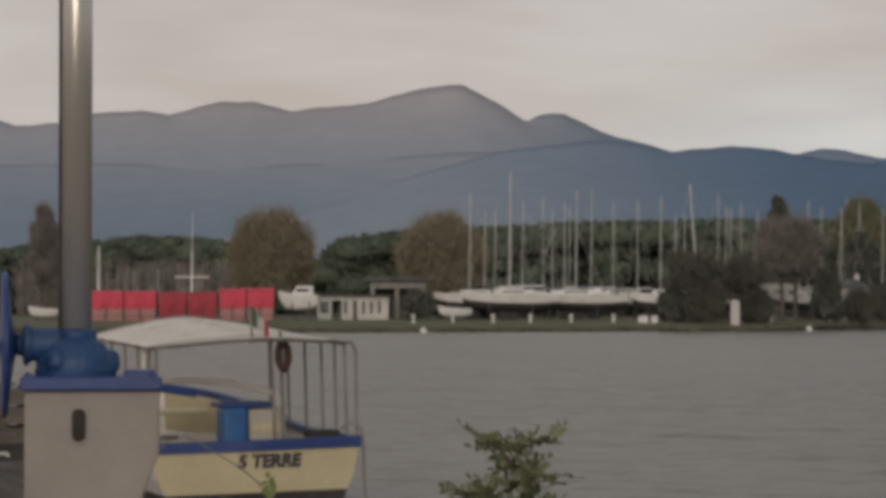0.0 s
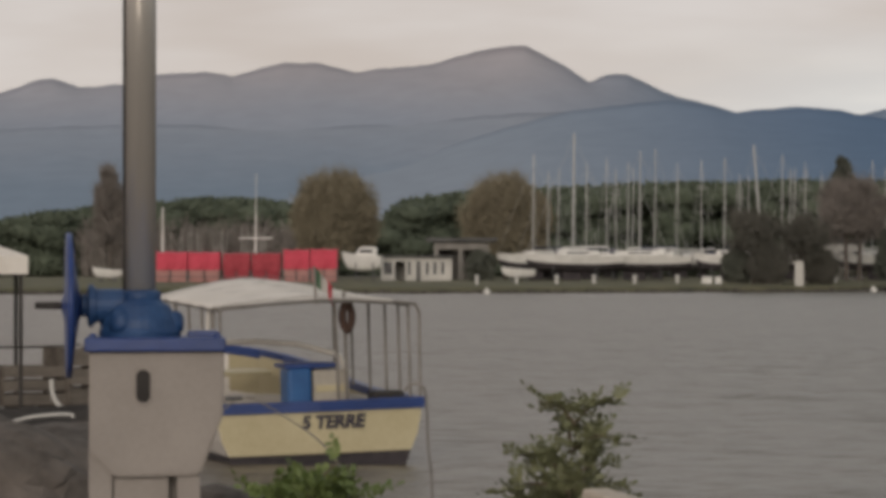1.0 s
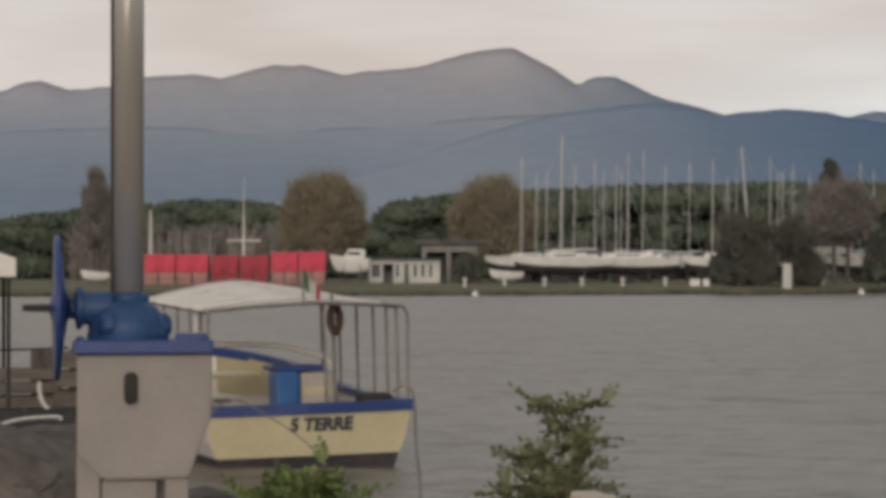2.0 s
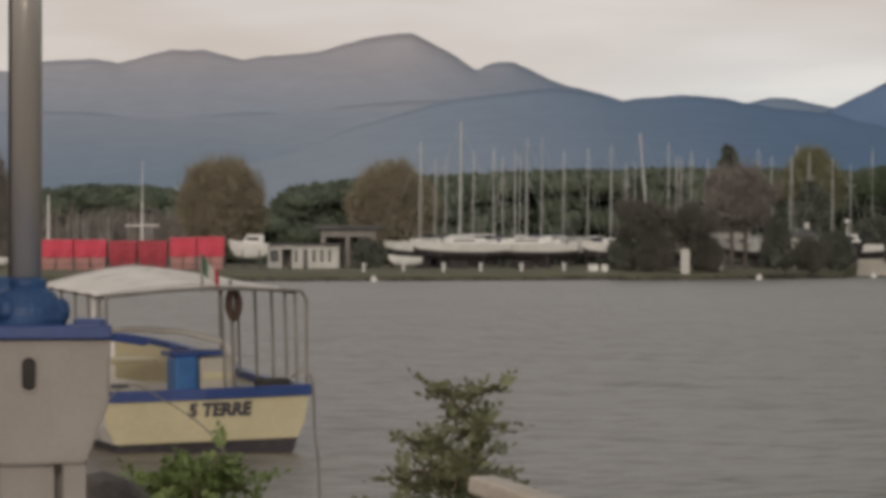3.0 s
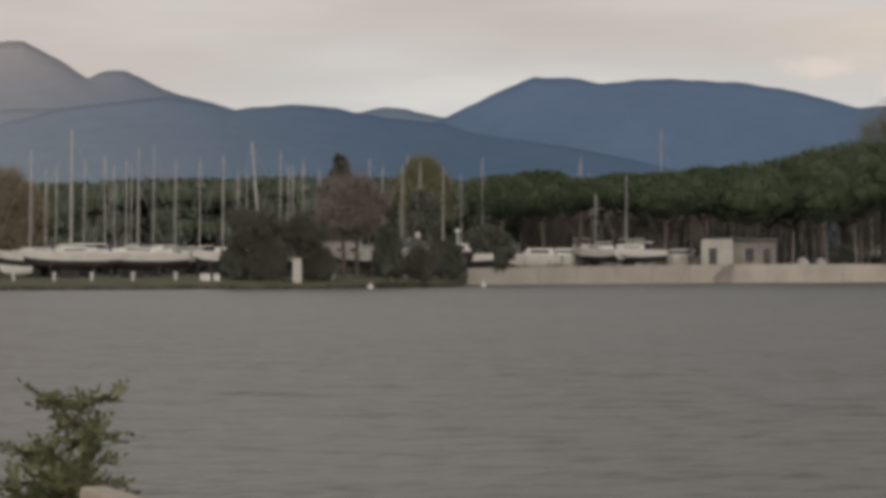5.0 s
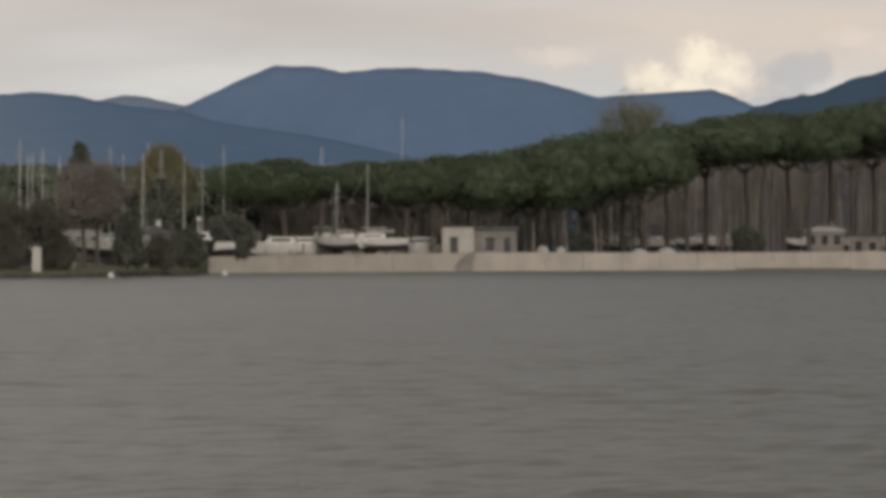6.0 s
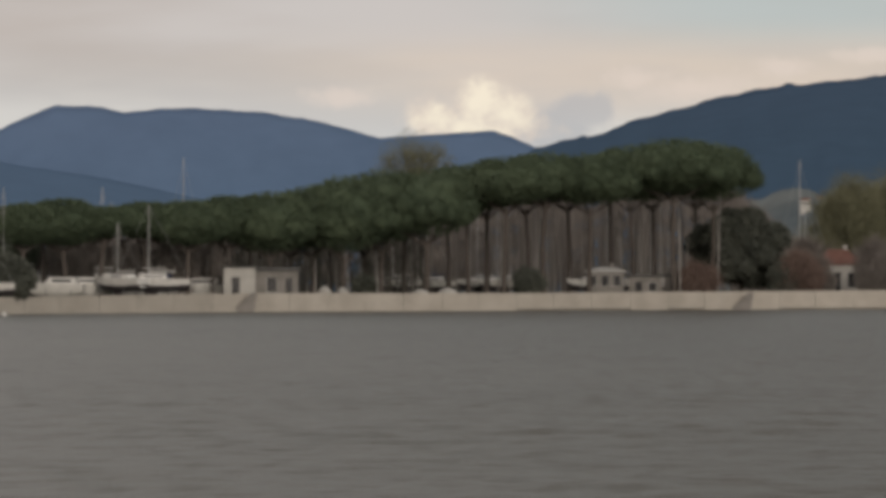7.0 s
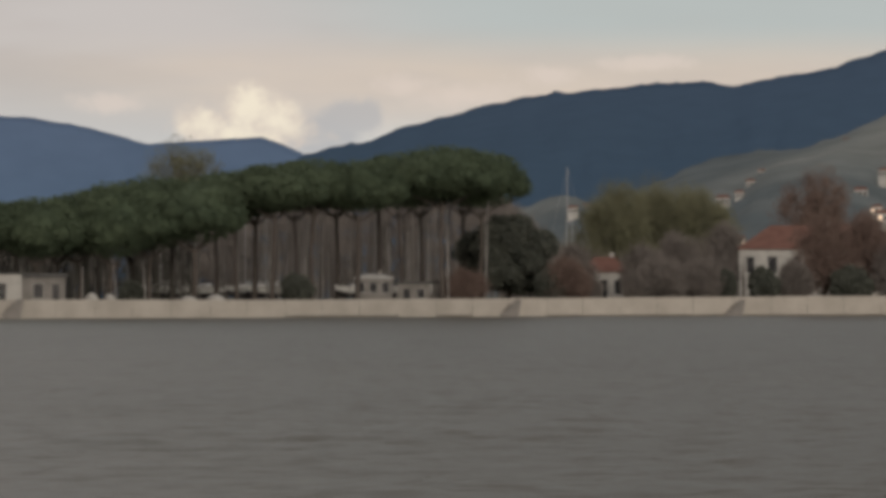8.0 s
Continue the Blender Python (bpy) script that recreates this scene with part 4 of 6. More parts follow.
def building(name, b0, b1, d, base_e, eave_e, ridge_e, depth, wall_mat, roof_mat, openings, label, ground, turn=0.0, glow_at=(), overhang=0.35):
    """A small building: four walls with real openings let into the front, a roof, doors and windows with frames."""
    x, y = spot((b0 + b1) / 2, d)
    w = (b1 - b0) * d / F
    house = thing(name, x, y, ground, label, "building", turn=turn - math.degrees((b0 + b1) / 2 / F))
    ze, zr = lvl(eave_e, d) - ground, lvl(ridge_e, d) - ground
    # front wall, pierced: piers, sills and lintels round each opening
    edges = sorted(openings)
    start = -w / 2
    for u0, u1, z0, z1, kind in edges:
        p, q = -w / 2 + u0 * w, -w / 2 + u1 * w
        part("wall", boxed(start, p, 0.0, 0.3, 0, ze), wall_mat, house)
        if z0 > 0.05:
            part("wall", boxed(p, q, 0.0, 0.3, 0, z0 * ze), wall_mat, house)
        if z1 < 0.98:
            part("wall", boxed(p, q, 0.0, 0.3, z1 * ze, ze), wall_mat, house)
        start = q
    part("wall", boxed(start, w / 2, 0.0, 0.3, 0, ze), wall_mat, house)
    for x0, x1, y0, y1 in ((-w / 2, -w / 2 + 0.3, 0.3, depth), (w / 2 - 0.3, w / 2, 0.3, depth), (-w / 2, w / 2, depth, depth + 0.3)):
        part("wall", boxed(x0, x1, y0, y1, 0, ze), wall_mat, house)
    for i, (u0, u1, z0, z1, kind) in enumerate(edges):
        p, q = -w / 2 + u0 * w, -w / 2 + u1 * w
        if kind == "open":
            continue
        leaf = part("door" if kind == "door" else "window", boxed(p, q, 0.16, 0.2, z0 * ze, z1 * ze), PANE_GLOW if i in glow_at else DARK_GLASS, house)
        if kind == "window":
            fr = bmesh.new()
            for a0, a1, c0, c1 in ((p, p + 0.07, z0 * ze, z1 * ze), (q - 0.07, q, z0 * ze, z1 * ze), (p + 0.07, q - 0.07, z0 * ze, z0 * ze + 0.07), (p + 0.07, q - 0.07, z1 * ze - 0.07, z1 * ze)):
                box(fr, a0, a1, 0.10, 0.158, c0, c1)
            part("window_frame", fr, WHITE_PAINT, leaf)
    o = overhang
    bm = bmesh.new()
    if zr - ze < 0.6:
        box(bm, -w / 2 - o, w / 2 + o, -o, depth + 0.3 + o, ze, max(zr, ze + 0.15), 0.03)
    else:
        pts = [(-w / 2 - o, -o, ze), (w / 2 + o, -o, ze), (w / 2 + o, depth + 0.3 + o, ze), (-w / 2 - o, depth + 0.3 + o, ze)]
        hip = min(w * 0.3, depth * 0.5)
        top = [(-w / 2 + hip, depth / 2, zr), (w / 2 - hip, depth / 2, zr)]
        v = [bm.verts.new(p) for p in pts] + [bm.verts.new(p) for p in top]
        lo = [bm.verts.new((p[0], p[1], p[2] - 0.16)) for p in pts]
        for f in ((0, 1, 5, 4), (1, 2, 5), (2, 3, 4, 5), (3, 0, 4)):
            bm.faces.new([v[k] for k in f])
        for k in range(4):
            bm.faces.new((v[k], lo[k], lo[(k + 1) % 4], v[(k + 1) % 4]))
        bm.faces.new(lo)
    roof = part("roof", bm, roof_mat, house)
    if zr - ze >= 0.6:
        part("chimney", boxed(w * 0.12, w * 0.12 + 0.6, depth * 0.55, depth * 0.55 + 0.6, zr - 0.7, zr + 0.7, 0.03), wall_mat, roof)
    return house


WIN = "window"
building("boat_club", -110, 16, 378, -28, 13, 17, 6, WHITE_WALL, FLAT_ROOF, [(0.03, 0.17, 0.25, 0.85, WIN), (0.2, 0.34, 0.0, 0.85, "open"), (0.37, 0.43, 0.25, 0.85, WIN), (0.5, 0.56, 0.0, 0.85, "door"), (0.62, 0.68, 0.25, 0.85, WIN), (0.73, 0.79, 0.25, 0.85, WIN), (0.84, 0.9, 0.25, 0.85, WIN)],
         "low white clubhouse with a row of dark windows", 1.05)
building("boat_store", -16, 82, 384, -28, 42, 49, 7, GREY_WALL, FLAT_ROOF, [(0.08, 0.44, 0.0, 0.8, "open"), (0.52, 0.92, 0.0, 0.8, "open")], "grey flat-roofed open boat store", 1.05, overhang=0.9)
building("white_house", 796, 862, 402, -10, 30, 44, 6, WHITE_WALL, FLAT_ROOF, [(0.2, 0.38, 0.3, 0.75, WIN), (0.62, 0.8, 0.3, 0.75, WIN)], "small white house among dark bushes", 1.05)
building("marina_office", 640, 742, 412, -10, 38, 46, 7, WHITE_WALL, FLAT_ROOF, [(0.1, 0.22, 0.3, 0.8, WIN), (0.34, 0.42, 0.0, 0.8, "door"), (0.55, 0.7, 0.3, 0.8, WIN), (0.8, 0.92, 0.3, 0.8, WIN)], "long white marina office behind trees", 1.05)
building("harbour_hut", 1342, 1398, 469, -4, 42, 45, 4, WHITE_WALL, FLAT_ROOF, [(0.25, 0.5, 0.1, 0.7, "door")], "white harbour hut behind the flood wall", 1.7)
building("workshop", 1398.5, 1474, 472, -4, 36, 43, 5, GREY_WALL, FLAT_ROOF, [(0.25, 0.5, 0.25, 0.8, WIN), (0.7, 0.86, 0.0, 0.75, "door")], "grey workshop with a dark window", 1.7)
building("kiosk", 1984, 2050, 524, -2, 36, 43, 4, GREY_WALL, WHITE_PAINT, [(0.08, 0.26, 0.45, 0.85, WIN), (0.38, 0.6, 0.45, 0.85, WIN), (0.7, 0.92, 0.45, 0.85, WIN)], "white kiosk with a band of windows", 1.7)
building("shed", 2058, 2116, 527, -2, 26, 30, 4, GREY_WALL, FLAT_ROOF, [(0.2, 0.4, 0.0, 0.75, "door"), (0.6, 0.85, 0.3, 0.75, WIN)], "low white shed behind the flood wall", 1.7)
building("shed", 2120, 2166, 529, -2, 26, 30, 4, GREY_WALL, FLAT_ROOF, [(0.3, 0.7, 0.0, 0.7, "door")], "low grey shed behind the flood wall", 1.7)
building("cottage", 2382, 2468, 590, 0, 48, 74, 6, WHITE_WALL, TILE_ROOF, [(0.14, 0.3, 0.3, 0.75, WIN), (0.42, 0.56, 0.0, 0.75, "door"), (0.7, 0.86, 0.3, 0.75, WIN)], "small white cottage with a clay-tiled roof", 1.7)
building("villa", 2662, 2912, 610, 0, 88, 130, 11, WHITE_WALL, TILE_ROOF, [(0.05, 0.11, 0.56, 0.86, WIN), (0.2, 0.27, 0.56, 0.86, WIN), (0.37, 0.44, 0.56, 0.86, WIN), (0.55, 0.62, 0.56, 0.86, WIN), (0.74, 0.81, 0.56, 0.86, WIN), (0.88, 0.94, 0.56, 0.86, WIN)],
         "two-storey white villa with a red tiled roof", 1.7)


# the row of red covers on the far bank, with a railing and a signal mast
def boat_cover(b0, b1, d, top_e, seed, pale, shaded=False):
    rng = random.Random(seed)
    x, y = spot((b0 + b1) / 2, d)
    w = (b1 - b0) * d / F - 0.06
    stack = thing("covered_boat_rack", x, y, 0.5, "boat rack under a taut red tarpaulin" if pale else "boat rack under a red tarpaulin in a painted shade tone" if shaded else "boat rack under a red tarpaulin with a scalloped edge", "boat rack", "red covered boat racks")
    top = lvl(top_e, d) - 0.5
    low = top * 0.5
    bm = bmesh.new()
    cols = max(6, int(w / 0.35))
    front = []
    for i in range(cols + 1):
        u = -w / 2 + w * i / cols
        sag = 0.10 * math.sin(math.pi * (i / cols * 3 % 1)) if not pale else 0.03 * rng.random()
        top_z = top - 0.12 * abs(math.sin(math.pi * i / cols * 2)) * rng.random()
        front.append([bm.verts.new((u, 0.06 * math.sin(i * 1.7), low - sag)), bm.verts.new((u, 0.10 + 0.05 * math.sin(i * 1.1), top * 0.75)), bm.verts.new((u, 0.35, top_z)), bm.verts.new((u, 2.6, top_z + 0.1)), bm.verts.new((u, 2.9, low))])
    for a, b in zip(front, front[1:]):
        for k in range(4):
            bm.faces.new((a[k], b[k], b[k + 1], a[k + 1]))
    bm.faces.new(front[0])
    bm.faces.new(front[-1][::-1])
    part("tarpaulin", bm, TARP_SHADED if shaded else TARP_RED, stack, "red tarpaulin darkened for shade" if shaded else "red tarpaulin")
    k = max(2, int(w / 1.6))
    for i in range(k):
        u = -w / 2 + w * (i + 0.5) / k
        part("side_sheet", boxed(u - w / k * 0.46, u + w / k * 0.46, 0.16, 2.7, 0.05, low + 0.12, 0.1), TARP_SHADED if shaded else TARP_PINK, stack, "faded lower sheet")
    for i in range(k + 1):
        u = -w / 2 + 0.05 + (w - 0.1) * i / k
        part("rack_post", boxed(u - 0.04, u + 0.04, 0.06, 0.14, -0.1, low + 0.1), STEEL_GREY, stack)


# the two middle racks get the tarpaulin colour with painted shade
for i, (b0, b1, e, p) in enumerate(((-511, -452, 23, True), (-451, -394, 23, True), (-390, -341, 21, False), (-339, -287, 21, False), (-283, -236, 27, False), (-235, -187, 28, False))):
    boat_cover(b0, b1, 353.6, e, 300 + i, p, i in (2, 3))


def railing(b0, b1, d, top_e, label):
    x, y = spot((b0 + b1) / 2, d)
    w = (b1 - b0) * d / F
    rail = thing("railing", x, y, 0.35, label, "railing")
    z = lvl(top_e, d) - 0.35
    for h in (0.5, 1.0):
        part("rail", rod(bmesh.new(), (-w / 2, 0, z * h), (w / 2, 0, z * h), 0.035, 0.035, 6), STEEL_GREY, rail)
    k = int(w / 2)
    for i in range(k + 1):
        part("post", rod(bmesh.new(), (-w / 2 + w * i / k, 0, -0.5), (-w / 2 + w * i / k, 0, z), 0.04, 0.04, 6), STEEL_GREY, rail)


railing(-520, -110, 353.0, -20, "grey steel railing along the far bank")


def signal_mast(b, d, base_e, cross_e, top_e, label, cross=True):
    x, y = spot(b, d)
    g = 0.9
    mast = thing("signal_mast", x, y, g, label, "mast")
    z = lambda e: lvl(e, d) - g
    part("base_column", boxed(-0.22, 0.22, -0.18, 0.18, -0.2, z(base_e + 38), 0.04), WHITE_PAINT, mast, "stout white base column")
    part("pole", rod(bmesh.new(), (0, 0, z(base_e + 36)), (0, 0, z(cross_e + 42)), 0.16, 0.09, 8), WHITE_PAINT, mast)
    part("topmast", rod(bmesh.new(), (0, 0, z(cross_e + 40)), (0.05, 0, z(top_e)), 0.06, 0.03, 6), WHITE_PAINT, mast)
    if cross:
        part("crosstree", rod(bmesh.new(), (-1.8, 0, z(cross_e)), (1.8, 0, z(cross_e)), 0.1, 0.1, 7), WHITE_PAINT, mast)
        for sx in (-1, 1):
            part("stay", rod(bmesh.new(), (sx * 1.7, 0, z(cross_e)), (0, 0, z(cross_e + 60)), 0.02, 0.02, 4), STEEL_GREY, mast)


signal_mast(-331, 357.0, -18, 48, 162, "white signal mast with a crosstree in front of red covers")
signal_mast(-495, 358.0, -18, 60, 102, "slender white pole behind red covers", cross=False)
motor_boat(-144, 368, 4.5, 80, 1.05, 21, "small white cabin boat on stands beside red covers", fly=False, lift=0.75)
dinghy(-592, 360, 3.2, 88, 0.95, "small white open boat ashore at the far bank")


def small_thing(name, b, d, z, label, category, bm, material, group=""):
    x, y = spot(b, d)
    me = mesh_of(name, bm, material)
    ob = new(name, me)
    ob.matrix_world = pose(x, y, z, 0, 0, -math.degrees(b / F))
    return tagged(ob, label, category, group)


for b in (60, 130, 201, 267, 339, 414, 574, 692):
    small_thing("bollard", b, shore(b) + 14, 0.8, "short white mooring bollard on the grass bank", "bollard", turned([(0.16, -0.2), (0.16, 0.7), (0.24, 0.78), (0.24, 0.9), (0.1, 0.98)], 10), WHITE_PAINT, "bollards along the bank")
for b, w in ((466, 0.55), (486, 0.35)):
    small_thing("utility_box", b, 362, 0.85, "white utility box on the grass bank", "utility box", boxed(-w, w, -0.3, 0.3, -0.1, 0.75, 0.05), WHITE_PAINT, "white boxes on the bank")
small_thing("notice_board", 628, 361.5, 0.65, "tall narrow white board standing on the bank", "board", boxed(-0.48, 0.48, -0.08, 0.08, -0.4, 2.6, 0.05), WHITE_WALL)
for b, d in ((78, 324), (758, 352), (958, 384), (-420, 320)):
    small_thing("mooring_buoy", b, d, 0.0, "small white mooring buoy floating near the bank", "buoy", turned([(0.1, -0.2), (0.3, -0.05), (0.36, 0.2), (0.26, 0.45), (0.08, 0.55), (0.05, 0.7)], 12), WHITE_PAINT, "mooring buoys")
for i, (b, w, h) in enumerate(((1690, 1.3, 1.5), (1738, 1.5, 1.7), (1520, 1.0, 1.9), (1552, 0.8, 1.8))):
    small_thing("covered_dinghy", b, shore(b) + 9 + i, 1.6, "small boat under a white winter cover", "boat", turned([(w, -0.1), (w, h * 0.5), (w * 0.8, h * 0.8), (w * 0.3, h), (0.05, h * 1.04)], 10), WHITE_WALL, "covered boats behind the wall")


def wall_steps(b, label):
    """A flight of worn steps that leans against the flood wall."""
    x, y = spot(b, shore(b) - 0.35)
    flight = thing("wall_steps", x, y, -0.1, label, "steps", turn=-math.degrees(b / F))
    for i in range(9):
        part("step", boxed(-1.6 + i * 0.32, 1.5 + i * 0.05, -1.0, 0.06, i * 0.3, i * 0.3 + 0.3, 0.02), GREY_WALL, flight)


for b in (1376, 2256, 2652):
    wall_steps(b, "grey concrete steps against the flood wall")


# houses dotted over the far hillside
def hill_house(b, e, w, lit, seed):
    rng = random.Random(seed)
    rb, re = [p[0] for p in VILLAGE], [p[1] for p in VILLAGE]
    ridge = float(np.interp(b, rb, re))
    lo, hi = 0.0, 0.98
    for _ in range(30):
        t = (lo + hi) / 2
        d = 2300 - 800 * t
        z = (EYE + ridge * 2300 / F) * (1 - t) ** 0.85
        lo, hi = (t, hi) if (z - EYE) * F / d > e else (lo, t)
    x, y = spot(b, d - 30)
    house = thing("hillside_house", x, y, lvl(e, d - 30) - 5, "small pale house on the wooded hillside" if not lit else "small house with sunset-glinting windows on the hillside", "house", "houses on the hillside", -math.degrees(b / F) + rng.uniform(-25, 25))
    w *= 0.9
    h = w * 0.5 + 2
    wall = part("wall", boxed(-w / 2, w / 2, 0, w * 0.7, -6, h), WHITE_WALL, house)
    bm = bmesh.new()
    v = [bm.verts.new(p) for p in ((-w * 0.56, -0.6, h), (w * 0.56, -0.6, h), (w * 0.56, w * 0.75, h), (-w * 0.56, w * 0.75, h), (-w * 0.4, w * 0.35, h + w * 0.25), (w * 0.4, w * 0.35, h + w * 0.25))]
    for f in ((0, 1, 5, 4), (1, 2, 5), (2, 3, 4, 5), (3, 0, 4), (0, 3, 2, 1)):
        bm.faces.new([v[k] for k in f])
    part("roof", bm, TILE_ROOF, house)
    for i in range(3):
        u = -w * 0.33 + w * 0.33 * i
        part("window", boxed(u - w * 0.09, u + w * 0.09, -0.15, 0.1, h * 0.45, h * 0.8), PANE_GLOW if lit and i != 1 else DARK_GLASS, house)


for i, (b, e, w, lit) in enumerate(((2703, 228, 5, False), (2683, 208, 6, False), (2663, 188, 6, False), (2632, 176, 8, False), (2875, 189, 8, False), (2902, 162, 6, True), (2918, 146, 9, True), (2588, 99, 6, False), (2663, 105, 7, True),
                                    (2396, 165, 6, True), (2370, 160, 7, False), (2915, 225, 7, False), (2850, 280, 6, False), (2560, 120, 6, False), (2740, 150, 7, False), (2820, 165, 7, False))):
    hill_house(b, e, w, lit, 500 + i)


# ---------------------------------------------------------------- the near quay
BLUE_PAINT = surface("blue_machine_paint", (0.013, 0.045, 0.13), (0.03, 0.085, 0.21), 0.55, scale=9, fine=60, bump=0.2)
HELM_BLUE = surface("bright_helm_blue", (0.016, 0.085, 0.25), (0.03, 0.13, 0.34), 0.45, scale=3, fine=30, bump=0.08)
BLUE_TRIM = surface("blue_boat_paint", (0.012, 0.034, 0.14), (0.022, 0.056, 0.215), 0.45, scale=2, fine=25, bump=0.08)
CREAM = surface("cream_boat_paint", (0.45, 0.39, 0.235), (0.55, 0.49, 0.32), 0.5, scale=1.1, fine=14, bump=0.08)
OFF_WHITE = surface("off_white_panel", (0.255, 0.228, 0.206), (0.315, 0.283, 0.256), 0.6, scale=4, fine=50, bump=0.06)
STAINLESS = surface("stainless_tube", (0.50, 0.47, 0.43), (0.62, 0.585, 0.54), 0.26, 0.55, scale=3, fine=30, bump=0.03, stretch=(1, 1, 0.05))
CANVAS = surface("white_canvas", (0.62, 0.585, 0.53), (0.78, 0.745, 0.69), 0.85, scale=1.2, fine=18, bump=0.15)
TUBE = surface("painted_tube", (0.16, 0.145, 0.13), (0.26, 0.24, 0.22), 0.45, 0.4, scale=3, fine=20)
ROCK = surface("quay_rock", (0.055, 0.048, 0.043), (0.15, 0.13, 0.115), 0.95, scale=2.5, fine=18, bump=0.6, vary=0.2)
DARK_RUBBER = surface("dark_rubber", (0.015, 0.013, 0.012), (0.045, 0.04, 0.036), 0.8, scale=2, fine=14)
TIMBER = surface("weathered_timber", (0.09, 0.078, 0.066), (0.20, 0.175, 0.15), 0.9, scale=2, fine=18, stretch=(1, 6, 6), vary=0.2)
RAIL_WOOD = surface("pale_handrail", (0.38, 0.33, 0.27), (0.52, 0.47, 0.40), 0.7, scale=3, fine=30, stretch=(1, 8, 8))
BUOY_BROWN = surface("faded_lifebuoy", (0.062, 0.036, 0.028), (0.12, 0.07, 0.053), 0.8, scale=4, fine=20)
FLAG_GREEN = surface("flag_green", (0.06, 0.13, 0.075), (0.10, 0.18, 0.11), 0.85, scale=4, fine=40)
FLAG_WHITE = surface("flag_white", (0.40, 0.37, 0.35), (0.5, 0.47, 0.44), 0.85, scale=4, fine=40)
FLAG_RED = surface("flag_red", (0.42, 0.03, 0.05), (0.55, 0.06, 0.08), 0.85, scale=4, fine=40)
LEAF = surface("shrub_leaf", (0.108, 0.120, 0.060), (0.185, 0.19, 0.098), 0.6, scale=6, fine=60, bump=0, vary=0.35)
LEAF_YOUNG = surface("young_leaf", (0.075, 0.112, 0.03), (0.148, 0.19, 0.056), 0.6, scale=6, fine=60, bump=0, vary=0.35)
SHOOT = surface("green_brown_shoot", (0.07, 0.055, 0.035), (0.14, 0.11, 0.07), 0.8, scale=8, fine=60)
ROPE = surface("grey_rope", (0.14, 0.125, 0.105), (0.26, 0.235, 0.2), 0.9, scale=20, fine=120)
INK = surface("dark_lettering", (0.022, 0.02, 0.032), (0.04, 0.036, 0.055), 0.6, scale=5, fine=40, bump=0)
SEAT = surface("pale_bench", (0.36, 0.33, 0.28), (0.48, 0.44, 0.38), 0.7, scale=3, fine=30)


def quay():
    """The stone quay under the viewer, which runs to the water's edge."""
    bm = bmesh.new()
    cells = 30
    grid = [[bm.verts.new((-9 + 18 * i / cells, -12 + 25.1 * j / cells, 1.12 + 0.05 * noise.noise((i * 0.6, j * 0.6, 3)))) for j in range(cells + 1)] for i in range(cells + 1)]
    for i in range(cells):
        for j in range(cells):
            bm.faces.new((grid[i][j], grid[i + 1][j], grid[i + 1][j + 1], grid[i][j + 1]))
    edge = [e for e in bm.edges if e.is_boundary]
    low = bmesh.ops.extrude_edge_only(bm, edges=edge)
    for v in low["geom"]:
        if isinstance(v, bmesh.types.BMVert):
            v.co.z = -2.0
    tagged(new("quay", mesh_of("quay", bm, ROCK)), "rough stone quay under the viewer", "quay", kind="structure")


quay()


